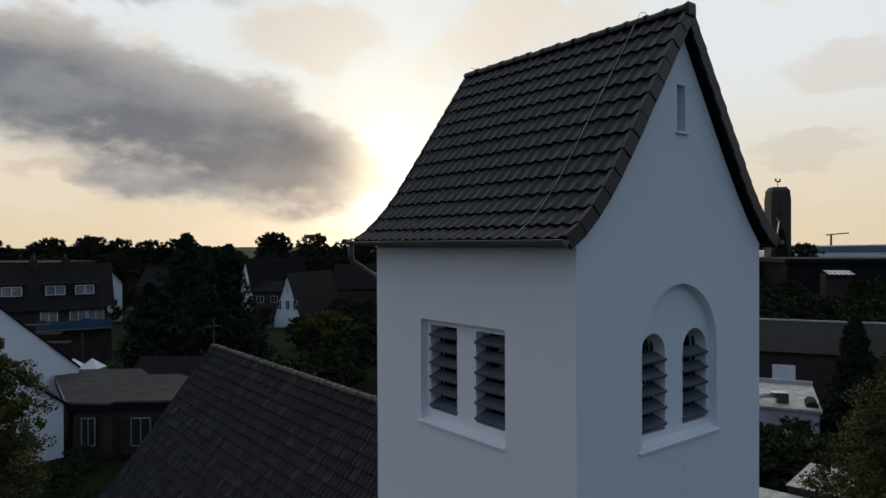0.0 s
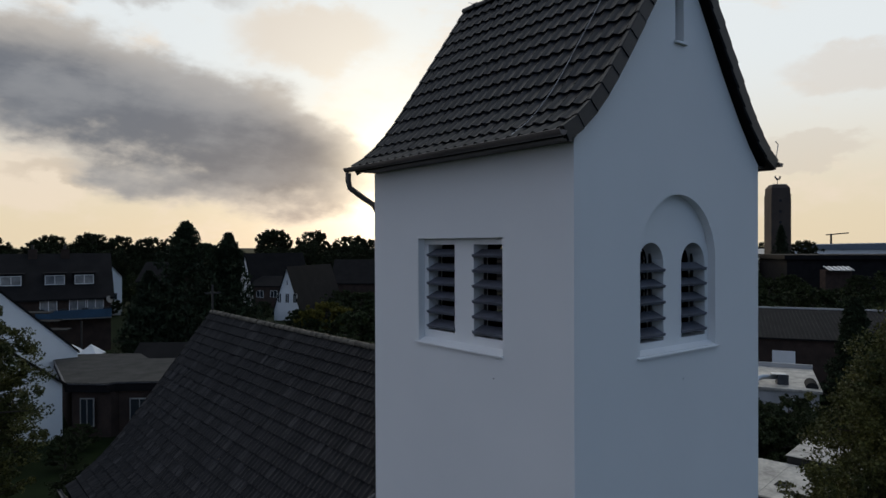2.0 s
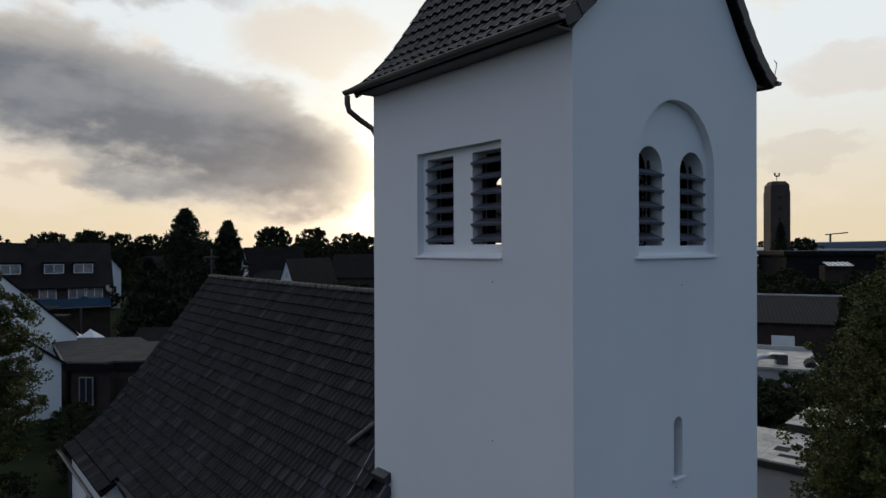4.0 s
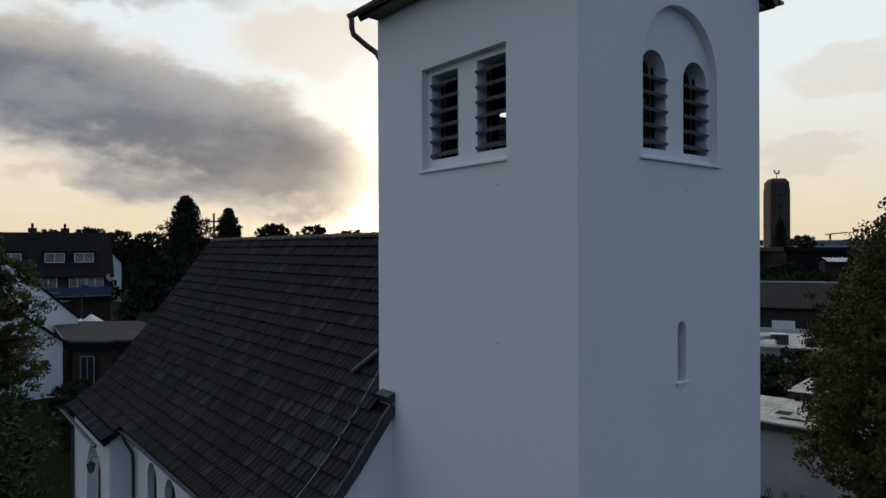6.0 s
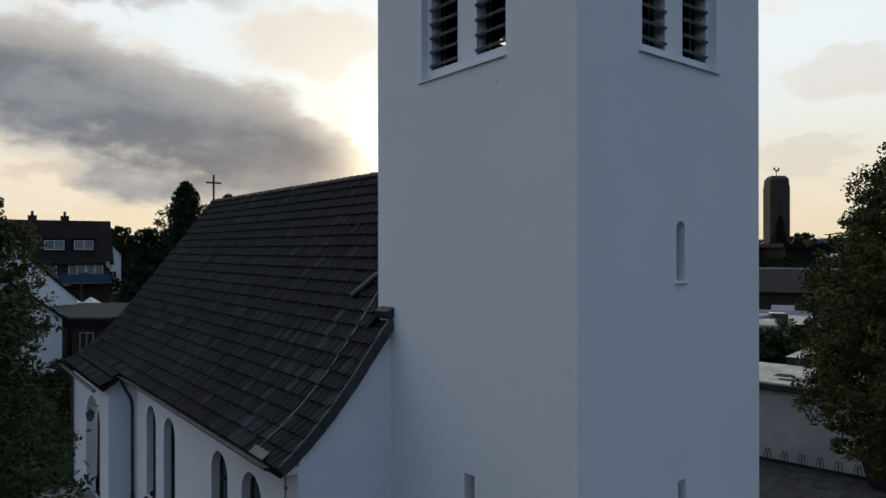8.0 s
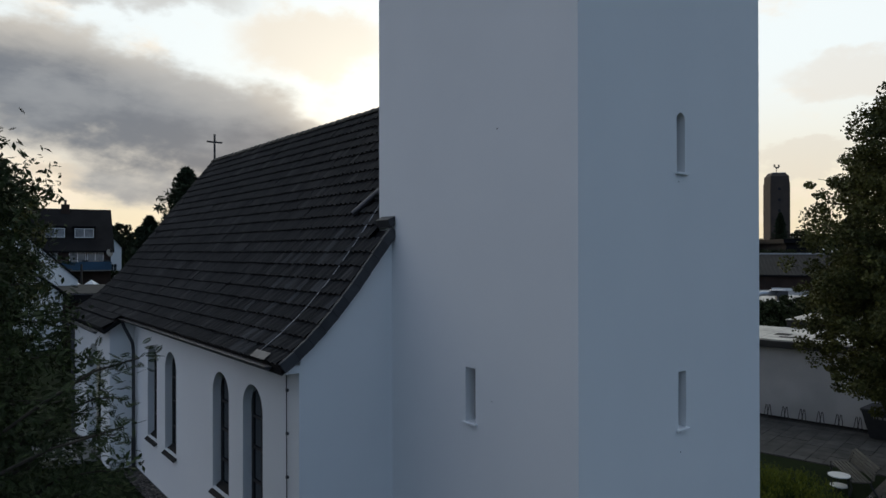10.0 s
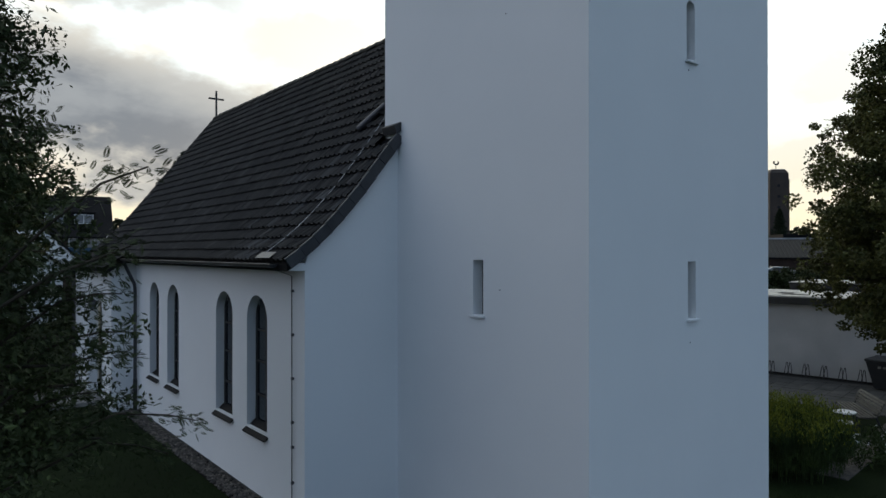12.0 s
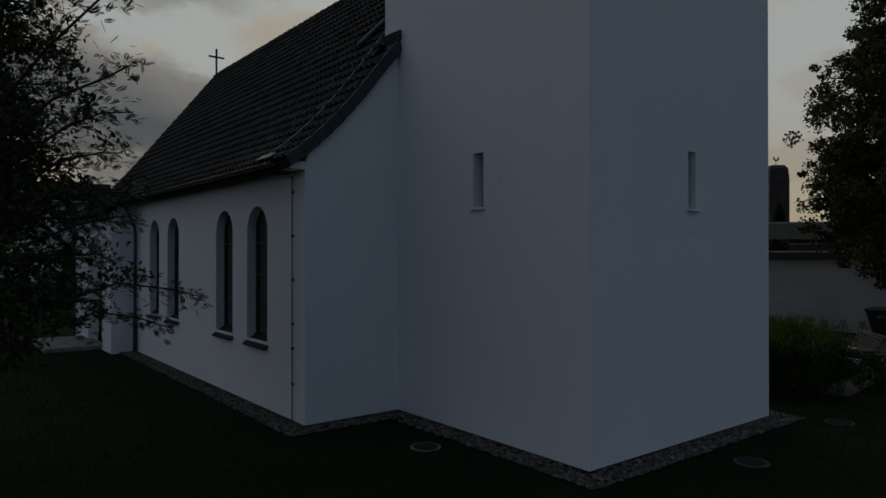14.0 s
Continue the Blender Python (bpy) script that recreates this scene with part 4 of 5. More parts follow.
def right_neighbours():
    # low garage with pale plaster wall and flat felt roof
    at = Matrix.Translation((19.85, 7.3, 0)) @ pose(0, 0, 0, 0, 0, -80.5)  # local x runs along the wall
    g = empty("garage_block", at, label="low flat-roofed garage block with a pale plaster wall", category="garage")
    part("wall", boxed((-14, 0, 0), (12, 5.0, 2.86)), PLASTER_GREY, g)
    part("plinth", boxed((-14, -0.02, 0), (12, 0, 0.09)), FELT, g)
    part("roof_edge", boxed((-14.2, -0.2, 2.86), (12.2, 5.1, 3.14), bevel=0.02), IRON, g)
    rf = part("roof_felt", boxed((-14.1, -0.1, 3.14), (12.1, 5.0, 3.17)), FELT_PALE, g)
    for k in range(14):
        x = -13 + k * 1.85
        part("felt_strip", boxed((x, -0.05, 3.174), (x + 1.78, 4.9, 3.182 + 0.004 * (k % 3))), FELT_PALE, rf)
    for x0, y0, x1, y1 in ((0.1, 1.5, 0.7, 2.2), (0.5, 0.7, 1.5, 1.1), (1.7, 0.9, 2.6, 1.4)):
        part("felt_patch", boxed((x0, y0, 3.196), (x1, y1, 3.202)), FELT, rf)
    part("rear_wall", boxed((-0.35, 5.12, 0), (7, 9.3, 3.45), bevel=0.02), IRON, g)
    rear = part("rear_roof", boxed((-0.42, 5.05, 3.45), (7.1, 9.4, 3.50)), FELT, g)
    for k in range(4):
        part("roof_panel", boxed((-0.40, 5.07 + k * 1.08, 3.504), (7.05, 6.11 + k * 1.08, 3.53), bevel=0.01), FELT_PALE, rear)
    # brick hall with a ribbed roof
    b = empty("brick_workshop", plot(36.5, 63.1, -22), label="dark brick workshop with a ribbed roof and white shutter", category="workshop")
    part("wall", boxed((-14, 0, 0), (6.5, 10, 4.25)), BRICK, b)
    bm = bmesh.new()
    v = [bm.verts.new(q) for q in ((-14.3, -0.3, 4.25), (6.8, -0.3, 4.25), (6.8, 10.3, 6.2), (-14.3, 10.3, 6.2), (-14.3, -0.3, 4.4), (6.8, -0.3, 4.4), (6.8, 10.3, 6.35), (-14.3, 10.3, 6.35))]
    for q in ((0, 1, 2, 3), (4, 5, 6, 7), (0, 1, 5, 4), (1, 2, 6, 5), (2, 3, 7, 6), (3, 0, 4, 7)):
        bm.faces.new([v[i] for i in q])
    rf = part("roof", bm, ROOF_DARK, b)
    rib = boxed((-0.06, -0.3, 0.0), (0.06, 10.33, 0.09), Matrix.Translation((0, 0, 4.40)) @ pose(0, 0, 0, 10.42, 0, 0))
    first = part("roof_rib", rib, FELT, rf)
    for k in range(1, 58):
        shared("roof_rib", first.data, rf, Matrix.Translation((-14.1 + k * 0.36, 0, 0)))
    part("roof_edge", boxed((-14.5, 10.2, 6.2), (6.9, 10.5, 6.5)), PLASTER_GREY, b)
    part("shutter", boxed((-4.86, -0.06, 1.75), (-2.85, 0.0, 3.15), bevel=0.01), WHITEWALL, b)
    # flat annex with a ventilation unit
    a = empty("flat_workshop", plot(27.3, 47.0, -25), label="low white flat-roofed workshop with ventilation plant", category="workshop")
    part("wall", boxed((-9, 0, 0), (-0.7, 9, 2.85)), PLASTER_GREY, a)
    part("roof", boxed((-9.2, -0.2, 2.85), (-0.5, 9.2, 3.05), bevel=0.02), FELT_PALE, a)
    part("roof_edge", boxed((-9.2, 9.0, 3.05), (-0.5, 9.2, 3.4)), PLASTER_GREY, a)
    part("roof_curb", tubed([(-1.1, 0.6, 3.05), (-1.1, 2.6, 3.05)], 0.42, 12), FELT, a)
    u = empty("ventilation_unit", plot(24.9, 49.3, -14, 3.05) @ Matrix.Scale(0.55, 4), label="aluminium ventilation unit with a fat bent duct", category="ventilation unit")
    part("fan_box", boxed((-0.3, 0.2, 0), (1.1, 1.5, 1.3), bevel=0.04), ZINC, u)
    part("cowl", boxed((-1.0, 0.1, 1.32), (0.9, 1.6, 1.42), bevel=0.02), ALU, u)
    part("duct", tubed([(-3.0, 0.0, -1.2), (-3.0, 0.0, 0.2), (-2.9, 0.05, 0.6), (-2.6, 0.2, 0.85), (-2.1, 0.4, 0.95), (-0.2, 0.8, 0.95)], 0.36, 14), ALU, u, smooth=True)
    # far church tower of brick
    t = empty("brick_church_tower", plot(125.2, 250, -6, 1.5), label="tall plain brown brick church tower with a copper cap", category="church tower")
    part("shaft", boxed((-3.5, -3.5, -1.5), (3.5, 3.5, 30.3)), BRICK_FAR, t)
    for z in (20, 24, 28):
        part("round_window", tubed([(-0.3, -3.55, z), (-0.3, -3.45, z)], 0.55, 12), DARK, t)
    bm = bmesh.new()
    v = [bm.verts.new((x * s, y * s, z)) for s, z in ((3.35, 30.3), (3.25, 32.8), (2.4, 34.0)) for x, y in ((-1, -1), (1, -1), (1, 1), (-1, 1))]
    for k in range(2):
        for i in range(4):
            bm.faces.new((v[4 * k + i], v[4 * k + (i + 1) % 4], v[4 * k + 4 + (i + 1) % 4], v[4 * k + 4 + i]))
    bm.faces.new(v[8:12])
    part("cap", bm, BRICK_FAR, t)
    part("cap_plate", boxed((-2.4, -2.4, 33.95), (2.4, 2.4, 34.2)), METAL_HALL, t)
    part("vane_pole", tubed([(0, 0, 34.2), (0, 0, 36.0)], 0.12, 6), IRON, t)
    bm = boxed((-0.5, -0.1, 36.0), (0.9, 0.1, 36.6), bevel=0.05)
    box(bm, (0.6, -0.1, 36.4), (1.1, 0.1, 37.4))
    box(bm, (-1.0, -0.1, 36.5), (-0.4, 0.1, 37.5))
    part("weather_vane", bm, IRON, t)
    # industrial hall
    q = empty("industrial_hall", plot(220, 300, -8), label="long blue-grey industrial hall with a white band", category="hall")
    part("wall", boxed((-65, 0, 0), (90, 60, 10.9)), WHITEWALL, q)
    bm = bmesh.new()
    v = [bm.verts.new(p) for p in ((-57, -0.6, 10.8), (95, -0.6, 10.8), (95, 30, 14), (-57, 30, 13.2), (-57, -0.6, 13.0), (95, -0.6, 15.6), (95, 30, 15.6), (-57, 30, 13.2))]
    for p in ((0, 1, 5, 4), (4, 5, 6, 7), (0, 4, 7, 3), (1, 2, 6, 5), (0, 3, 2, 1)):
        bm.faces.new([v[i] for i in p])
    part("cladding", bm, METAL_HALL, q)
    w = empty("low_works", plot(128, 195, -8), label="dark low works building before the hall", category="works building")
    part("wall", boxed((-26, 0, 0), (60, 25, 8.9)), ROOF_DARK, w)
    part("roof", boxed((-27, -1, 8.9), (61, 26, 10.2)), ROOF_DARK, w)
    part("stair_head", boxed((9, 1, 10.2), (13, 5, 12.6)), BRICK, w)
    k = empty("conservatory", plot(109.6, 185, -10), label="pale glazed conservatory among dark trees", category="conservatory")
    part("wall", boxed((-3.4, 0, 0), (3.4, 4, 6.2)), BRICK, k)
    part("glass_roof", boxed((-3.2, -1, 6.2), (3.2, 3.6, 6.35), pose(0, 0, 0, 12, 0, 0) @ Matrix.Translation((0, 0, 0.2))), GLASS_PALE, k)
    for i in range(6):
        part("rafter", boxed((-3.2 + i * 1.25, -1, 6.6), (-3.1 + i * 1.25, 3.6, 6.7), pose(0, 0, 0, 12, 0, 0)), WHITEWALL, k)
    c = empty("tower_crane", plot(395, 680), label="distant yellow tower crane on the horizon", category="crane")
    part("mast", boxed((-0.7, -0.7, 0), (0.7, 0.7, 23)), IRON, c)
    part("jib", boxed((-3, -0.5, 22.5), (20, 0.5, 23.6), pose(0, 0, 0, 0, -5, 0)), IRON, c)


right_neighbours()


# ---- plants ----
def leaf_cloud(centres, radii, per, size, rnd, squash=0.8, droop=0.2, lens=1.7):
    """Many small folded leaves round the centres of clumps."""
    n = len(centres) * per
    g = np.random.default_rng(rnd)
    c = np.repeat(np.array(centres), per, 0)
    r = np.repeat(np.array(radii), per)[:, None]
    d = g.normal(size=(n, 3))
    d /= np.linalg.norm(d, axis=1)[:, None] + 1e-9
    p = c + d * r * (g.random((n, 1)) ** 0.45) * np.array([1, 1, squash])
    ax = g.normal(size=(n, 3)) + np.array([0, 0, -droop])
    ax /= np.linalg.norm(ax, axis=1)[:, None]
    up = g.normal(size=(n, 3)) + np.array([0, 0, 0.8])
    sd = np.cross(ax, up)
    sd /= np.linalg.norm(sd, axis=1)[:, None] + 1e-9
    nn = np.cross(sd, ax)
    s = size * g.uniform(0.6, 1.25, (n, 1))
    a, b = p - ax * s * lens / 2, p + ax * s * lens / 2
    m = p + nn * s * 0.15
    l, q = m - sd * s * 0.5, m + sd * s * 0.5
    V = np.stack([a, l, b, q], 1).reshape(-1, 3)
    F = [(4 * i, 4 * i + 1, 4 * i + 2, 4 * i + 3) for i in range(n)]
    return V.tolist(), F


def pinnate(spots, ways, seed, size=0.115, pairs=7):
    """Feathery leaves: a thin stalk with leaflets in two rows, at the spots and pointing along the ways."""
    g = np.random.default_rng(seed)
    tv, tf = [(0, -0.006, 0), (0, 0.006, 0), (1, 0, 0)], [(0, 1, 2)]

    def leaflet(x, side, ang, ln):
        d = np.array([math.cos(ang), side * math.sin(ang), -0.15])
        q = np.array([-side * d[1] * side, d[0], 0.0]) * 0.19 * ln
        o = np.array([x, 0, 0])
        k = len(tv)
        tv.extend([tuple(o), tuple(o + d * ln * 0.5 - q + [0, 0, 0.03]), tuple(o + d * ln), tuple(o + d * ln * 0.5 + q + [0, 0, 0.03])])
        tf.append((k, k + 1, k + 2, k + 3))

    for i in range(pairs):
        x = 0.22 + 0.70 * i / (pairs - 1)
        for side in (-1, 1):
            leaflet(x, side, 1.05 - 0.2 * i / pairs, 0.26 * (0.8 + 0.5 * math.sin(math.pi * (i + 1) / (pairs + 1))))
    leaflet(1.0, 1, 0.0, 0.26)
    T = np.array(tv)
    n = len(spots)
    w = np.array(ways, float) + g.normal(0, 0.55, (n, 3)) + [0, 0, -0.25]
    w /= np.linalg.norm(w, axis=1)[:, None]
    up = g.normal(0, 0.5, (n, 3)) + [0, 0, 1.0]
    sd = np.cross(up, w)
    sd /= np.linalg.norm(sd, axis=1)[:, None] + 1e-9
    nn = np.cross(w, sd)
    R = np.stack([w, sd, nn], 2) * (size * g.uniform(0.7, 1.2, n))[:, None, None]
    V = np.einsum("nij,kj->nki", R, T) + np.array(spots)[:, None, :]
    k = len(T)
    return V.reshape(-1, 3).tolist(), [tuple(i * k + j for j in f) for i in range(n) for f in tf]


def limbs(bm, base, top, r0, count, reach, rnd, start=0.3, rise=0.5):
    """A trunk and its limbs; returns the limb ends."""
    base, top = Vector(base), Vector(top)
    pts = [base.lerp(top, k / 6) + Vector((rnd.uniform(-1, 1), rnd.uniform(-1, 1), 0)) * r0 * (0.6 if 0 < k < 6 else 0) for k in range(7)]
    tube(bm, pts, r0, 8, [r0 * (1.15 - 0.95 * k / 6) for k in range(7)])
    ends = []
    for i in range(count):
        f = start + (1 - start) * (i + 0.5) / count
        p = base.lerp(top, f)
        a = i * 2.4 + rnd.uniform(-0.4, 0.4)
        ln = reach(f) * rnd.uniform(0.75, 1.1)
        d = Vector((math.cos(a), math.sin(a), rise * rnd.uniform(0.5, 1.3)))
        mid, end = p + d * ln * 0.5, p + d * ln + Vector((0, 0, -0.08 * ln))
        rr = r0 * (1 - f) * 0.5 + 0.02
        tube(bm, [p, mid, end], rr, 6, [rr, rr * 0.6, rr * 0.2])
        ends.append((mid, end, ln))
        for s in range(2):
            e2 = mid.lerp(end, 0.4) + Vector((rnd.uniform(-1, 1), rnd.uniform(-1, 1), rnd.uniform(-0.2, 0.7))) * ln * 0.4
            tube(bm, [mid, e2], rr * 0.4, 5, [rr * 0.45, rr * 0.12])
            ends.append((mid, e2, ln * 0.6))
    return ends


def tree(name, at, h, r, mat, seed, label, trunk=0.25, clear=0.25, leaf=0.12, per=70, count=26, shape=lambda f: math.sin(math.pi * min(1, 0.15 + f * 0.82)) ** 0.7, category="tree", rise=0.45, clumps=6, boughs=(), feather=0, lens=1.5, env=(), fill=0, fill_per=60):
    rnd = random.Random(seed)
    t = empty(name, at, label=label, category=category)
    bm = bmesh.new()
    reach = lambda f: r * shape((f - clear) / (1 - clear))
    if env:
        zs, ws = [q[0] for q in env], [q[1] for q in env]
        reach = lambda f: 0.84 * float(np.interp(f * h * 0.93, zs, ws))
    ends = limbs(bm, (0, 0, 0), (0, 0, h * 0.93), trunk, count, reach, rnd, clear, rise)
    part("trunk", bm, BARK, t)
    cs, rs = [], []
    for mid, end, ln in ends:
        for k in range(clumps):
            f = 0.1 + 0.95 * k / (clumps - 1)
            cs.append((mid.lerp(end, f) + Vector((rnd.gauss(0, 1), rnd.gauss(0, 1), rnd.gauss(0, 0.8))) * ln * 0.085)[:])
            rs.append(max(0.16, ln * rnd.uniform(0.09, 0.17)))
    for bough in boughs:
        pts = [Vector(q) for q in bough]
        tb = tubed(pts, 0.03, 6, [0.022 * (1 - k / len(pts)) + 0.004 for k in range(len(pts))])
        part("bough", tb, BARK, t)
        for q, w in zip(pts[1:], pts[2:]):
            for k in range(9):
                cs.append((q.lerp(w, k / 9) + Vector((rnd.gauss(0, 1), rnd.gauss(0, 1), rnd.gauss(0, 1))) * 0.14)[:])
                rs.append(rnd.uniform(0.09, 0.2))
    cs.append((0, 0, h * 0.95))
    rs.append(r * 0.14)
    if fill:
        # the crown's body: clumps spread through its envelope, thicker towards the outside
        fc, fr = [], []
        while len(fc) < fill:
            z, a, u = rnd.uniform(zs[0], zs[-1]), rnd.uniform(0, math.tau), rnd.uniform(0.25, 1.0) ** 0.5
            wide = float(np.interp(z, zs, ws))
            if rnd.random() * max(ws) > wide + 0.3:
                continue
            wide *= 1 + 0.10 * math.sin(3 * a + 1.7 * z) + 0.09 * math.sin(5 * a - 2.9 * z) + rnd.gauss(0, 0.05)
            fc.append((wide * u * math.cos(a), wide * u * math.sin(a), z + rnd.gauss(0, 0.12)))
            fr.append(rnd.uniform(0.16, 0.42) * max(1.0, (max(ws) / 4.2) ** 1.8))
        part("crown_body", leaf_cloud(fc, fr, fill_per, leaf, seed + 5, lens=lens), mat, t)
    if feather:
        g = np.random.default_rng(seed)
        sp, wy = [], []
        for (mid, end, ln) in ends:
            d = (end - mid).normalized()
            for k in range(feather):
                sp.append((np.array(mid.lerp(end, g.uniform(0.0, 1.12))) + g.normal(0, 0.11 + 0.05 * ln, 3)).tolist())
                wy.append((d * 0.8)[:])
        for bough in boughs:
            for q, w in zip(bough[1:], bough[2:]):
                d = (Vector(w) - Vector(q)).normalized()
                for k in range(46):
                    sp.append((np.array(Vector(q).lerp(Vector(w), g.uniform(0, 1.1))) + g.normal(0, 0.09, 3)).tolist())
                    wy.append(d[:])
        part("crown", pinnate(sp, wy, seed), mat, t)
        part("inner_crown", leaf_cloud(cs[:len(ends) * clumps], rs[:len(ends) * clumps], 14, 0.042, seed + 1), mat, t)
    else:
        part("crown", leaf_cloud(cs, rs, per, leaf, seed, lens=lens), mat, t)
    return t


def conifer(name, at, h, r, seed, label, mat=NEEDLE, per=26, leaf=0.27):
    rnd = random.Random(seed)
    t = empty(name, at, label=label, category="conifer")
    bm = tubed([(0, 0, 0), (0, 0, h * 0.5), (0, 0, h)], 0.3, 8, [0.35, 0.2, 0.03])
    part("trunk", bm, BARK, t)
    cs, rs = [], []
    n = 230
    for i in range(n):
        f = (i + 0.5) / n
        rad = r * (1 - f) ** 0.72 * rnd.uniform(0.5, 1.12)
        a = i * 2.4
        for k in (0.45, 0.95):
            cs.append((rad * k * math.cos(a), rad * k * math.sin(a), h * (0.06 + 0.94 * f) - rad * k * 0.12))
            rs.append(0.22 + r * 0.13 * (1 - f * 0.75))
    part("crown", leaf_cloud(cs, rs, per, leaf * 0.62, seed, 0.6, 0.3, 4.5), mat, t)
    return t


def planting():
    # the linden and thuja on the garden side, the rowan by the nave
    tree("linden_tree", plot(13.9, 18.4), 12.6, 3.7, LEAF, 4, "broad linden tree with yellow-green leaves by the bench", 0.28, 0.16, 0.078, 90, 74, clumps=5, lens=1.25, rise=0.2, fill=1500, fill_per=90,
         env=[(1.9, 0.4), (2.4, 1.9), (3.2, 3.05), (5.1, 3.8), (7.1, 3.4), (9.3, 2.7), (11.3, 1.4), (12.7, 0.3)])
    inv = plot(-6.8, 8.2).inverted()
    reach = [[inv @ (plot(*p[:2]) @ Vector((0, 0, p[2]))) for p in b] for b in (
        [(-6.3, 8.1, 3.6), (-5.2, 7.4, 4.6), (-4.2, 6.8, 5.2), (-3.5, 6.5, 5.6), (-3.0, 6.4, 5.75)],
        [(-6.3, 8.1, 3.4), (-5.0, 7.2, 4.3), (-4.2, 6.9, 4.7), (-3.6, 6.8, 4.9), (-3.3, 6.7, 5.0)],
        [(-6.3, 8.2, 1.8), (-5.4, 8.8, 2.4), (-4.7, 9.3, 2.7), (-4.1, 9.6, 2.6), (-3.75, 9.7, 2.5)],
        [(-6.3, 8.2, 1.6), (-5.6, 8.9, 2.0), (-5.0, 9.3, 2.3), (-4.5, 9.5, 2.2), (-4.1, 9.6, 2.05)],
        [(-6.3, 8.2, 2.4), (-5.6, 8.6, 3.2), (-5.0, 8.9, 3.5), (-4.6, 9.0, 3.6), (-4.4, 9.0, 3.6)],
        [(-6.5, 8.2, 3.2), (-5.6, 8.4, 4.2), (-5.0, 8.5, 4.7), (-4.5, 8.5, 4.9), (-4.2, 8.5, 4.9)],
        [(-6.5, 8.2, 3.0), (-5.6, 8.5, 3.9), (-5.1, 8.6, 4.3), (-4.6, 8.6, 4.4), (-4.3, 8.6, 4.4)],
        [(-6.5, 8.2, 2.6), (-5.7, 8.6, 3.4), (-5.1, 8.7, 3.8), (-4.6, 8.7, 3.9), (-4.3, 8.7, 3.9)],
        [(-6.5, 8.2, 2.0), (-5.8, 8.5, 2.7), (-5.3, 8.6, 3.0), (-4.9, 8.7, 3.1), (-4.6, 8.8, 3.1)],
        [(-6.5, 8.2, 1.8), (-5.8, 8.4, 2.3), (-5.4, 8.5, 2.5), (-5.0, 8.6, 2.6), (-4.8, 8.6, 2.6)])]
    tree("rowan_tree", plot(-6.8, 8.2), 9.2, 2.2, LEAF_ROWAN, 9, "rowan tree with feathery dark leaves near the nave", 0.13, 0.18, 0.05, 4, 84, feather=66, rise=0.2, clumps=8, boughs=reach, lens=2.2, fill=480, fill_per=40,
         env=[(1.7, 0.8), (2.0, 2.1), (2.4, 2.6), (3.2, 2.65), (3.9, 2.35), (4.7, 2.15), (6.0, 2.0), (7.0, 1.8), (8.0, 1.45), (8.8, 0.8), (9.3, 0.2)])
    tree("garden_tree", plot(-20.6, 28), 12.2, 3.6, LEAF, 12, "tall leafy tree at the edge of the churchyard", 0.25, 0.12, 0.10, 80, 56, clumps=7, lens=1.25)
    conifer("spruce", plot(-28.8, 75), 16.0, 7.8, 21, "dark tall spruce behind the church")
    conifer("spruce", plot(-25.0, 78), 14.8, 5.0, 22, "slender dark conifer behind the church")
    conifer("spruce", plot(-32.5, 74), 10.5, 4.5, 23, "dark conifer in the gardens")
    conifer("thuja", plot(119, 235), 20, 5, 24, "dark pointed conifer below the brick tower")
    conifer("thuja", plot(29.3, 47.5), 9.5, 2.5, 26, "dark green columnar thuja by the workshop", per=80, leaf=0.16)
    tree("yellow_shrub", plot(-16.0, 92), 5.6, 3.6, YELLOW, 31, "yellow-leaved shrub in a dark garden", 0.15, 0.05, 0.25, 60, 24, category="shrub")
    # far trees: a few kinds, repeated
    hedge = [(16.2, 36), (17.6, 37.5), (19.2, 36.5), (20.8, 38), (22.5, 37), (24, 38.5), (16.8, 40), (18.6, 41), (20.4, 40.5), (22.4, 41.5), (25.5, 40), (27, 38)]
    kinds = [tree("far_tree", plot(-170, 250), 17, 8, LEAF_FAR, 41, "dark round-headed tree on the skyline", 0.4, 0.06, 0.5, 12, 24, clumps=4, rise=0.15, env=[(1.5, 5), (5, 7.2), (9, 7.6), (13, 6.9), (15.2, 5.6), (16.7, 3.8), (17.4, 1.6)], fill=260, fill_per=40),
             tree("far_tree", plot(-140, 262), 15, 9, LEAF_FAR, 42, "dark spreading tree on the skyline", 0.4, 0.06, 0.5, 12, 24, clumps=4, rise=0.15, env=[(1.5, 6), (5, 8.2), (9, 8.4), (12, 7.6), (14, 6.2), (15.2, 4.2), (15.9, 2)], fill=260, fill_per=40),
             tree("far_tree", plot(-60, 240), 19, 7, LEAF_FAR, 43, "dark tall-crowned tree on the skyline", 0.4, 0.12, 0.5, 12, 24, clumps=4, rise=0.2, env=[(1.5, 4), (5, 6), (9, 6.6), (14, 6.2), (16.6, 5.2), (18.2, 3.6), (19, 1.8)], fill=260, fill_per=40)]
    rnd = random.Random(77)
    spots = []
    for k in range(165):
        ahead = rnd.uniform(165, 520)
        right = rnd.uniform(-0.72, 0.72) * ahead
        if right > 0.48 * ahead and ahead < 330:
            continue
        spots.append((right, ahead, rnd.uniform(0.5, 0.8)))
    spots = [(a, b, c, c) for a, b, c in spots]
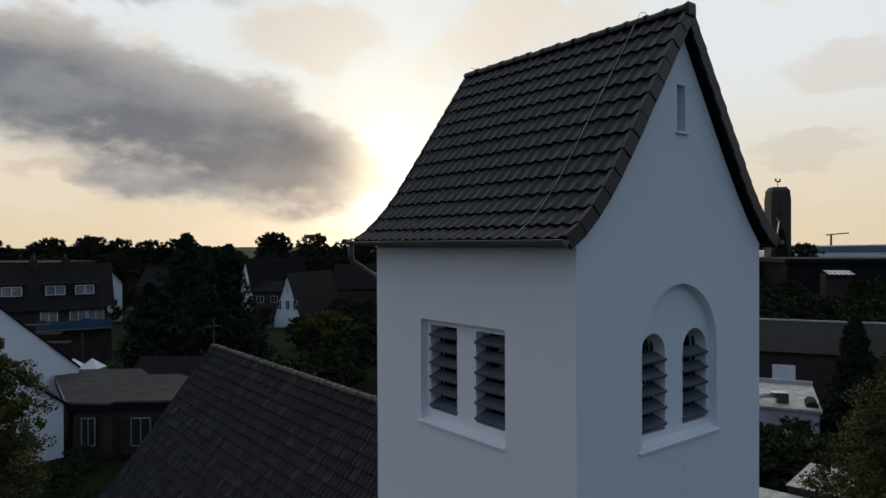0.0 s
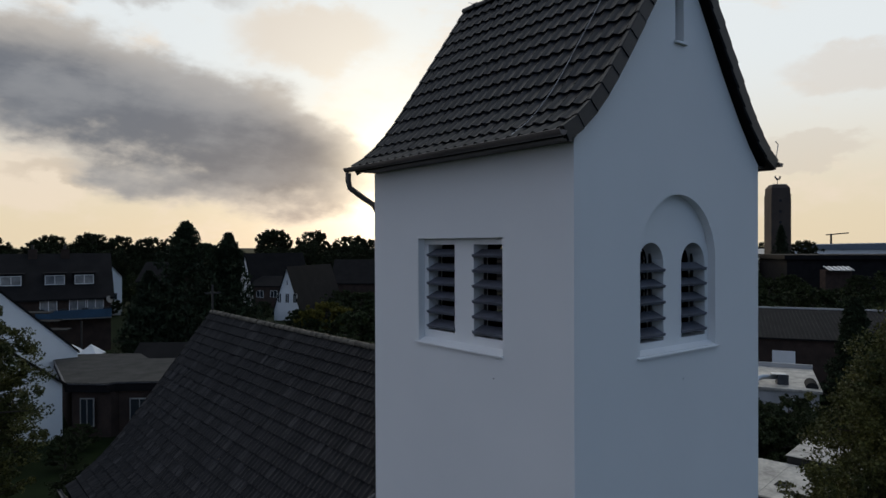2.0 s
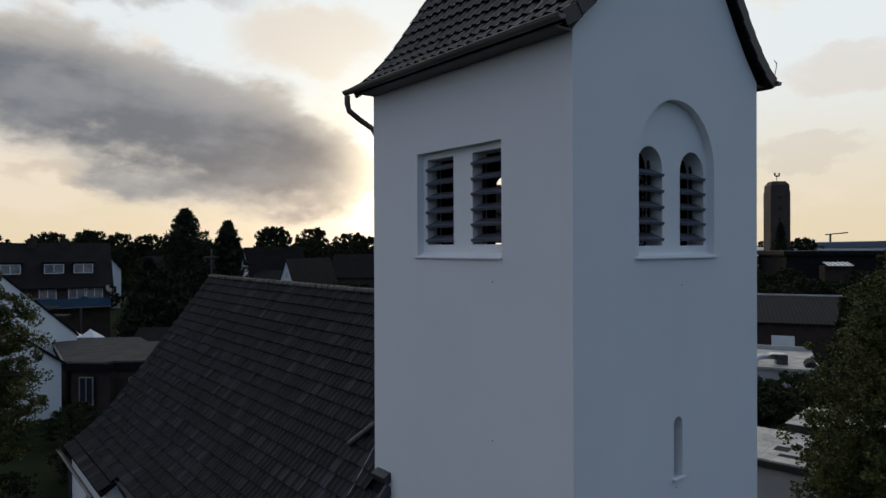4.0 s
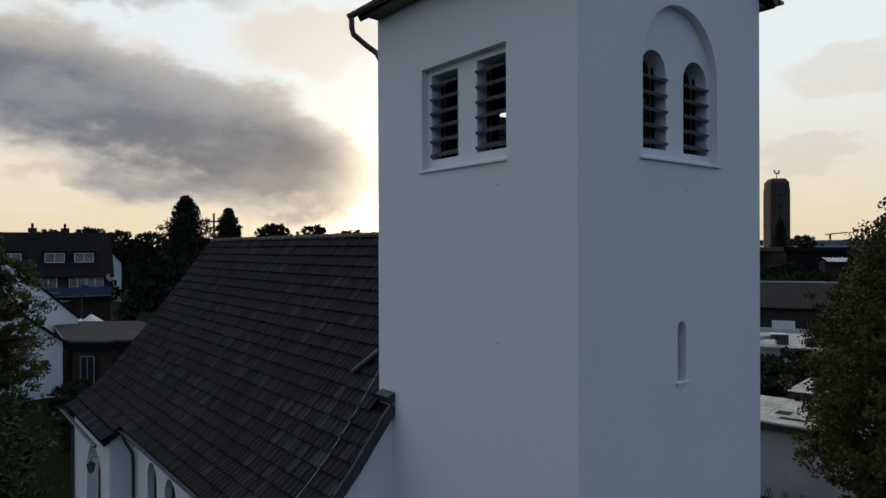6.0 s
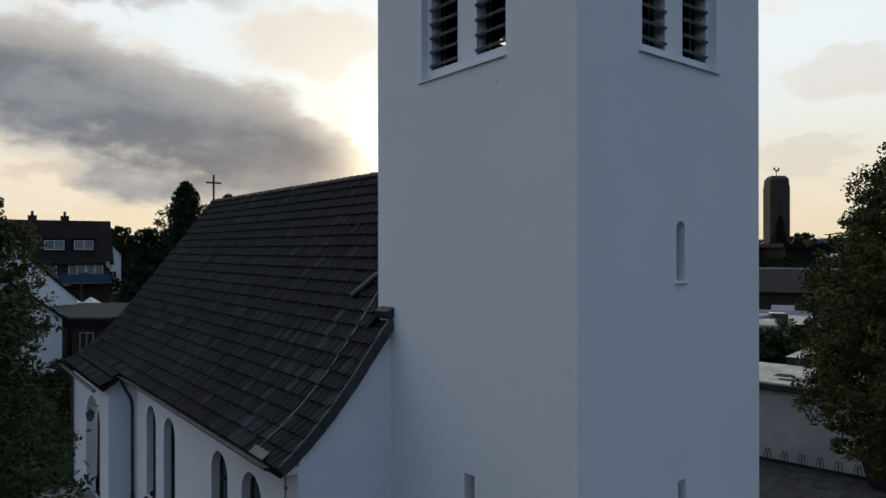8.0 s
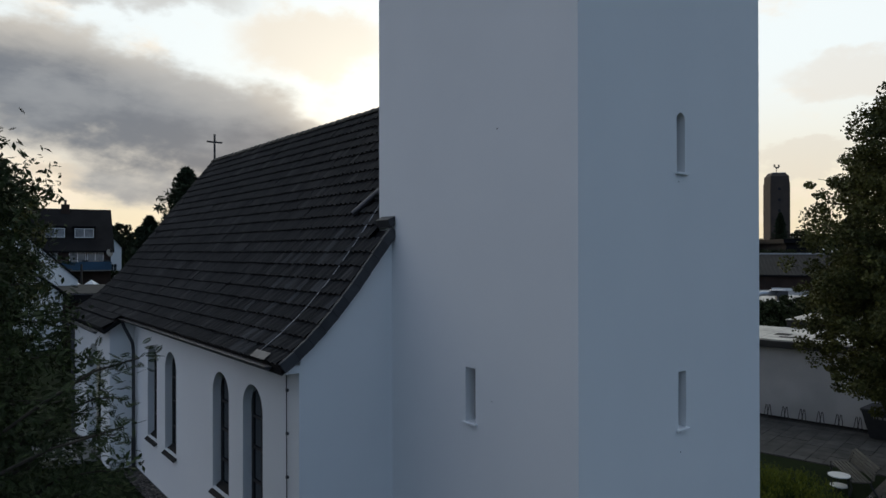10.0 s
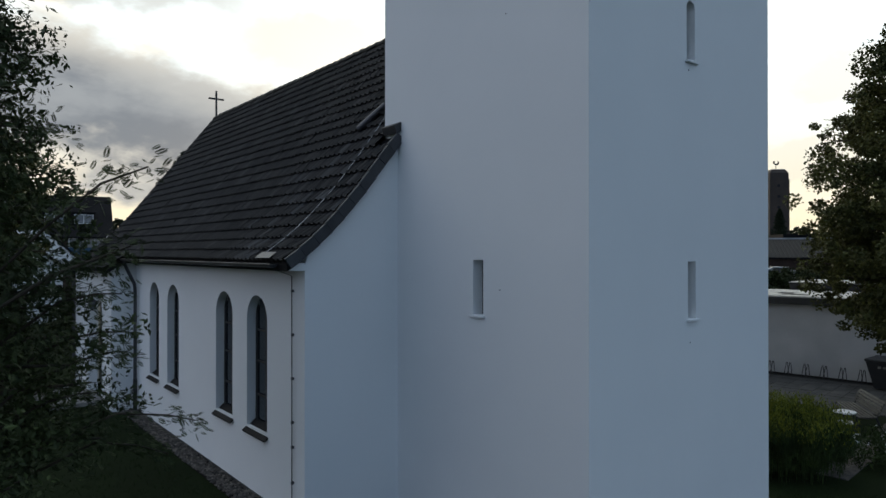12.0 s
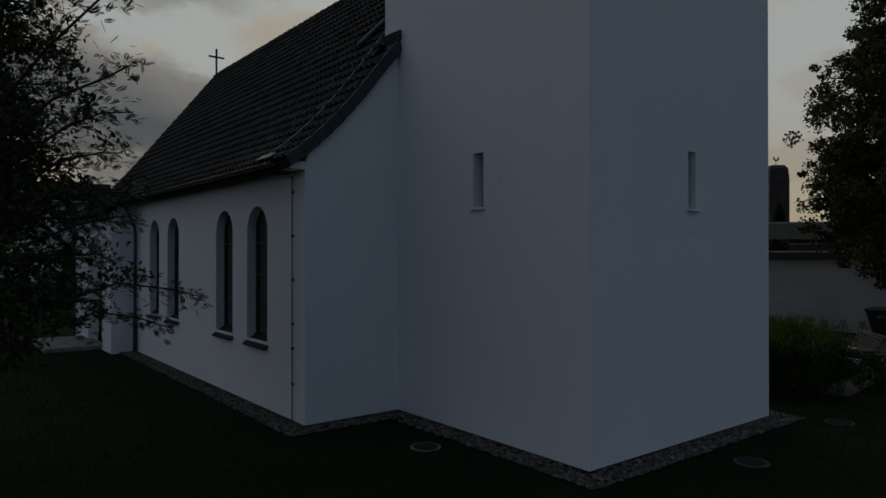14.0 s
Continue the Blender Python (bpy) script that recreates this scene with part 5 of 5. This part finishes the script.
    # the tall ones that stand out of the skyline
    spots += [(-147, 250, 0.9, 1.02), (-131, 250, 1.0, 1.06), (-121, 252, 0.8, 1.0), (-110, 252, 0.9, 0.96), (-101, 254, 0.9, 0.9), (-64, 250, 0.86, 1.12), (-48.4, 250, 0.9, 1.09), (-34.7, 250, 1.05, 0.98), (-26, 252, 0.95, 0.9), (-92, 256, 0.9, 0.9), (-139, 262, 1.0, 0.94), (-156, 260, 1.0, 0.9), (140, 260, 0.8, 0.85), (210, 300, 0.8, 0.9)]
    for right, ahead, s, tall in spots:
        k = kinds[rnd.randrange(3)] if tall == s else kinds[0]
        copy_thing(k, plot(right, ahead, rnd.uniform(0, 360))).scale = (s, s, tall)
    # garden bushes and trees nearer by
    small = [tree("garden_bush", plot(-14, 60), 4.6, 3.2, LEAF_DARK, 51, "dense dark garden bush", 0.12, 0.05, 0.30, 20, 22, clumps=4, category="bush"),
             tree("garden_bush", plot(-10, 70), 6.5, 3.6, LEAF_DARK, 52, "tall dark garden bush", 0.15, 0.08, 0.30, 20, 24, clumps=4, category="bush"),
             tree("hedge_bush", plot(-11, 40), 4.6, 3.0, LEAF_DARK, 53, "leafy dark bush at the garden edge", 0.12, 0.05, 0.13, 34, 26, clumps=5, lens=1.3, category="bush")]
    near = [(-18, 66), (-12, 74), (-21, 80), (-26, 84), (-9, 62), (-14, 84), (-8, 84), (-20, 95), (-12, 100), (-5, 96), (-29, 68), (-28, 100), (-40, 104), (-33, 108),
            (28, 38), (23, 36), (26, 40), (33, 40), (31, 36), (36, 42), (40, 46), (46, 52), (50, 60), (42, 78), (48, 80), (56, 82), (60, 90), (50, 95), (66, 100), (44, 100), (72, 110), (80, 120), (60, 110), (90, 130), (75, 95), (100, 140),
            (-22, 40), (-25, 38), (-18, 42), (-28, 41), (-13.5, 36), (-9, 46), (-6, 50), (-12, 52), (-4, 60), (-20, 36), (-16, 39), (-23, 43), (-15, 33), (-19, 30), (-17, 34), (-14.5, 30), (-15, 76), (-18, 88), (-6, 72), (-4, 80), (-10, 92), (-22, 104), (-16, 112), (-8, 108), (-4, 118), (-12, 124), (-20, 116), (-34, 92), (-30, 90), (-38, 96), (-26, 132), (-18, 134), (-6, 134), (-36, 116), (-44, 128)]
    near += hedge
    for k in range(40):
        ahead = rnd.uniform(72, 180)
        near.append((rnd.uniform(0.45, 0.68) * ahead, ahead))
    for k in range(50):
        ahead = rnd.uniform(95, 190)
        near.append((rnd.uniform(-0.62, -0.08) * ahead, ahead))
    for right, ahead in near:
        k = small[2 if ahead < 62 else rnd.randrange(2)]
        s = rnd.uniform(0.6, 1.1) * (0.6 if ahead < 45 else 1.0)
        if (right, ahead) in hedge:
            s = rnd.uniform(0.72, 0.9)
        if -0.36 < right / ahead < -0.15 and ahead < 150:
            s *= 0.55
        c = copy_thing(k, plot(right + rnd.uniform(-1, 1), ahead + rnd.uniform(-2, 2), rnd.uniform(0, 360)) @ Matrix.Scale(s, 4))
        c.scale = (s, s, s)


planting()


# ---- churchyard ----
def churchyard():
    # gravel strip along the foot of the walls, edged by dark stone
    strips = [(NX - 0.46, NY0 - 0.42, NX - 0.02, BAY_Y - 0.02), (NX - 0.02, NY0 - 0.42, -0.46, NY0 - 0.02), (-0.46, -0.46, -0.02, NY0 - 0.02), (-0.02, -0.46, TW + 0.46, -0.02), (TW + 0.02, -0.02, TW + 0.46, NY0)]
    g = empty("gravel_strip", (0, 0, 0), label="narrow strip of grey and brown gravel along the church walls", category="gravel", kind="stuff")
    bm = bmesh.new()
    for a, b, c, d in strips:
        box(bm, (a, b, -0.05), (c, d, 0.02))
    part("gravel_bed", bm, SOIL, g)
    rnd = np.random.default_rng(8)
    oct_v = np.array([(1, 0, 0), (-1, 0, 0), (0, 1, 0), (0, -1, 0), (0, 0, 1), (0, 0, -1)], float)
    oct_f = [(0, 2, 4), (2, 1, 4), (1, 3, 4), (3, 0, 4), (2, 0, 5), (1, 2, 5), (3, 1, 5), (0, 3, 5)]
    V, F = [], []
    for a, b, c, d in strips:
        for _ in range(int((c - a) * (d - b) * 420)):
            q = oct_v * rnd.uniform(0.014, 0.052, (1, 3)) * np.array([1.2, 1.2, 0.8])
            an = rnd.uniform(0, 6.28)
            R = np.array([[math.cos(an), -math.sin(an), 0], [math.sin(an), math.cos(an), 0], [0, 0, 1]])
            F += [tuple(i + 6 * len(V) for i in f) for f in oct_f]
            V.append(q @ R.T + [rnd.uniform(a, c), rnd.uniform(b, d), 0.03])
    ob = part("pebble_mass", (np.concatenate(V).tolist(), F), GRAVEL, g)
    pl = bmesh.new()
    box(pl, (NX - 0.012, NY0 - 0.012, 0), (NX, BAY_Y, 0.055))
    box(pl, (NX - 0.012, NY0 - 0.012, 0), (-0.012, NY0, 0.055))
    box(pl, (-0.012, -0.012, 0), (0, NY0 - 0.012, 0.055))
    box(pl, (0, -0.012, 0), (TW, 0, 0.055))
    b = part("baseboard", pl, IRON)
    tagged(b, "dark damp-proof band at the foot of the white walls", "plinth band", kind="structure")
    # grass blades near the camera
    n = 42000
    x, y = rnd.uniform(-9, 9, n), rnd.uniform(-4, 22, n)
    keep = ~((x > NX - 0.58) & (y > NY0 - 0.55)) & ~((x > -0.58) & (x < TW + 0.6) & (y > -0.58)) & (x < 8)
    x, y = x[keep], y[keep]
    n = len(x)
    a, hgt = rnd.uniform(0, 6.28, n), rnd.uniform(0.03, 0.085, n)
    w = 0.008
    dx, dy = np.cos(a) * w, np.sin(a) * w
    lx, ly = rnd.normal(0, 0.03, n), rnd.normal(0, 0.03, n)
    P = np.stack([np.stack([x - dx, y - dy, np.zeros(n)], 1), np.stack([x + dx, y + dy, np.zeros(n)], 1), np.stack([x + lx, y + ly, hgt], 1)], 1).reshape(-1, 3)
    gr = part("grass", (P.tolist(), [(3 * i, 3 * i + 1, 3 * i + 2) for i in range(n)]), BLADE)
    tagged(gr, "short dark green grass of the churchyard lawn", "grass", kind="stuff")
    # round covers in the lawn
    for x, y in ((-1.0, 2.5), (5.88, -0.96), (2.32, -1.13)):
        c = empty("manhole_cover", (x, y, 0), label="round pale concrete inspection cover set in the lawn", category="manhole cover")
        part("ring", tubed([(0, 0, 0), (0, 0, 0.018)], 0.25, 20), GRAVEL, c)
        part("lid", tubed([(0, 0, 0.018), (0, 0, 0.024)], 0.20, 20), FELT, c)
    # paving before the garage block, a path and the door step
    pv = empty("pavement", (0, 0, 0), label="grey slab paving before the garage wall", category="pavement", kind="structure")
    at = Matrix.Translation((19.85, 7.3, 0)) @ pose(0, 0, 0, 0, 0, -80.5)
    part("paving_bed", boxed((-10, -5.4, -0.04), (10, -0.03, 0.012), at), FELT, pv)
    slab = part("paving_slab", boxed((0.006, 0.006, 0.0), (0.494, 0.494, 0.03), bevel=0.005), PAVE, pv)
    me = slab.data
    slab.matrix_basis = at @ Matrix.Translation((-6, -5.35, 0.0))
    for i in range(28):
        for j in range(10):
            if i or j:
                shared("paving_slab", me, pv, at @ Matrix.Translation((-6 + 0.5 * i, -5.35 + 0.5 * j, 0.0)) @ pose(0, 0, random.uniform(-.004, .004), random.uniform(-.4, .4), random.uniform(-.4, .4), 0))
    path = empty("path", (0, 0, 0), label="pale gravel path with a stone edge across the lawn", category="path", kind="structure")
    part("path_bed", boxed((5.9, -1.1, 0.0), (16, -0.45, 0.02), pose(2.4, 0.3, 0, 0, 0, 6)), GRAVEL, path)
    step = empty("door_step", (-3.4, 19.3, 0), label="flat concrete step before the church door", category="step")
    part("slab", boxed((-0.9, -1.6, 0), (0.85, 1.6, 0.14), bevel=0.015), CONCRETE, step)
    # cycle stands along the wall: pairs of bent rods
    first = None
    for k in range(6):
        m = at @ Matrix.Translation((0.35 + 0.63 * k, -0.30, 0.03))
        if first is None:
            first = empty("cycle_stand", m, label="pair of bent dark steel cycle hoops by the wall", category="cycle stand", group="cycle stands along the wall")
            for s in (0, 0.12):
                part("hoop", tubed([(s - 0.12, 0, 0), (s - 0.015, 0, 0.54), (s + 0.015, 0, 0.54), (s + 0.07, 0, 0)], 0.014, 6), IRON, first)
        else:
            copy_thing(first, m)
    # wheeled bin
    b = empty("wheeled_bin", at @ Matrix.Translation((4.5, -0.72, 0.03)) @ pose(0, 0, 0, 0, 0, -8), label="dark grey wheeled rubbish bin with a lid by the wall", category="bin")
    bm = bmesh.new()
    v = [bm.verts.new((x * sx, y * sx - 0.02, z)) for z, sx in ((0.05, 0.40), (1.0, 0.60)) for x, y in ((-1, -1), (1, -1), (1, 1), (-1, 1))]
    for q in ((0, 1, 2, 3), (4, 5, 6, 7), (0, 1, 5, 4), (1, 2, 6, 5), (2, 3, 7, 6), (3, 0, 4, 7)):
        bm.faces.new([v[i] for i in q])
    part("body", bm, PLASTIC, b)
    part("lid", boxed((-0.64, -0.66, 1.0), (0.64, 0.64, 1.10), bevel=0.03), PLASTIC, b)
    part("handle", tubed([(-0.45, 0.66, 1.0), (0.45, 0.66, 1.0)], 0.025, 8), PLASTIC, b)
    for i in range(3):
        part("print_bar", boxed((-0.22 + i * 0.16, -0.605, 0.78), (-0.12 + i * 0.16, -0.585, 0.86)), CONCRETE, b)
    for s in (-0.4, 0.4):
        part("wheel", tubed([(s - 0.03, 0.35, 0.1), (s + 0.03, 0.35, 0.1)], 0.1, 14), IRON, b)
    # bench: slatted seat and back on iron ends
    bn = empty("garden_bench", Matrix.Translation((13.85, 1.40, 0)) @ pose(0, 0, 0, 0, 0, 37), label="pale slatted wooden garden bench with curved black iron ends", category="bench")
    curve = [(0.0, -0.02, 80), (0.085, -0.035, 76), (0.17, -0.06, 70), (0.25, -0.10, 58), (0.31, -0.16, 40)]
    for k in range(5):
        part("seat_slat", boxed((-1.0, 0.05 + k * 0.095, 0.43 - 0.006 * k), (1.0, 0.115 + k * 0.095, 0.46 - 0.006 * k), bevel=0.006), WOOD, bn)
    for up, back, lean in curve:
        part("back_slat", boxed((-1.0, -0.03, -0.012), (1.0, 0.03, 0.012), pose(0, back, 0.52 + up, 180 - lean, 0, 0), bevel=0.006), WOOD, bn)
    for s in (-0.9, 0.9):
        part("end_frame", tubed([(s, 0.56, 0), (s, 0.50, 0.22), (s, 0.53, 0.42), (s, 0.25, 0.40), (s, 0.02, 0.44), (s, -0.05, 0.60), (s, -0.10, 0.74), (s, -0.20, 0.86)], 0.026, 8), IRON, bn)
        part("rear_leg", tubed([(s, 0.05, 0.42), (s, -0.04, 0.2), (s, -0.16, 0)], 0.026, 8), IRON, bn)
    part("plaque", boxed((-0.10, 0.018, 0.16), (0.10, 0.024, 0.22), Matrix.Translation((0, -0.045, 0.50)) @ pose(0, 0, 0, 14, 0, 0)), CONCRETE, bn)
    tb = empty("side_table", (12.95, 1.62, 0), label="small round white garden table with a lower shelf", category="table")
    part("tabletop", tubed([(0, 0, 0.46), (0, 0, 0.49)], 0.28, 24), WHITEWALL, tb)
    part("shelf", tubed([(0, 0, 0.18), (0, 0, 0.20)], 0.23, 24), WHITEWALL, tb)
    for k in range(3):
        a = 0.5 + k * math.tau / 3
        part("leg", tubed([(0.22 * math.cos(a), 0.22 * math.sin(a), 0.47), (0.25 * math.cos(a), 0.25 * math.sin(a), 0)], 0.016, 8), IRON, tb)
    # tall yellow-topped perennials
    pr = empty("goldenrod_clump", (8.2, 1.0, 0), label="tall clump of goldenrod with yellow flower tops", category="perennials")
    rn = random.Random(14)
    bm = bmesh.new()
    tops, lv = [], []
    for k in range(300):
        a, q = rn.uniform(0, math.tau), 1.05 * math.sqrt(rn.random())
        x, y = q * math.cos(a) * 1.15, q * math.sin(a)
        h = rn.uniform(1.2, 1.75) * (1 - 0.12 * q)
        e = (x * 1.12 + rn.uniform(-.1, .1), y * 1.12 + rn.uniform(-.1, .1), h)
        tube(bm, [(x, y, 0), ((x + e[0]) / 2, (y + e[1]) / 2, h * 0.55), e], 0.006, 3, [0.007, 0.005, 0.003], caps=False)
        tops.append((e[0], e[1], h - 0.12))
        for f in (0.35, 0.55, 0.75):
            lv.append((x + (e[0] - x) * f, y + (e[1] - y) * f, h * f))
    part("stem_mass", bm, REED_STEM, pr)["kind"] = "stuff"
    part("blossom_mass", leaf_cloud(tops, [0.15] * len(tops), 30, 0.018, 3, 1.6, -2.2, 5.0), REED, pr)
    part("foliage", leaf_cloud(lv, [0.2] * len(lv), 22, 0.018, 4, 1.5, -2.4, 10.0), REED_STEM, pr)
    fl = empty("flower_bed", (10.6, -0.2, 0), label="low leafy bed with pale blossoms by the path", category="flower bed")
    cs = [(rn.uniform(-1.3, 1.3), rn.uniform(-0.6, 0.6), rn.uniform(0.15, 0.5)) for _ in range(60)]
    part("foliage", leaf_cloud(cs, [0.25] * 60, 60, 0.03, 6, 1, -0.3, 4.5), REED_STEM, fl)
    part("blossom_mass", leaf_cloud([(c[0], c[1], c[2] + 0.22) for c in cs[:24]], [0.06] * 24, 6, 0.03, 7), WHITEWALL, fl)


churchyard()
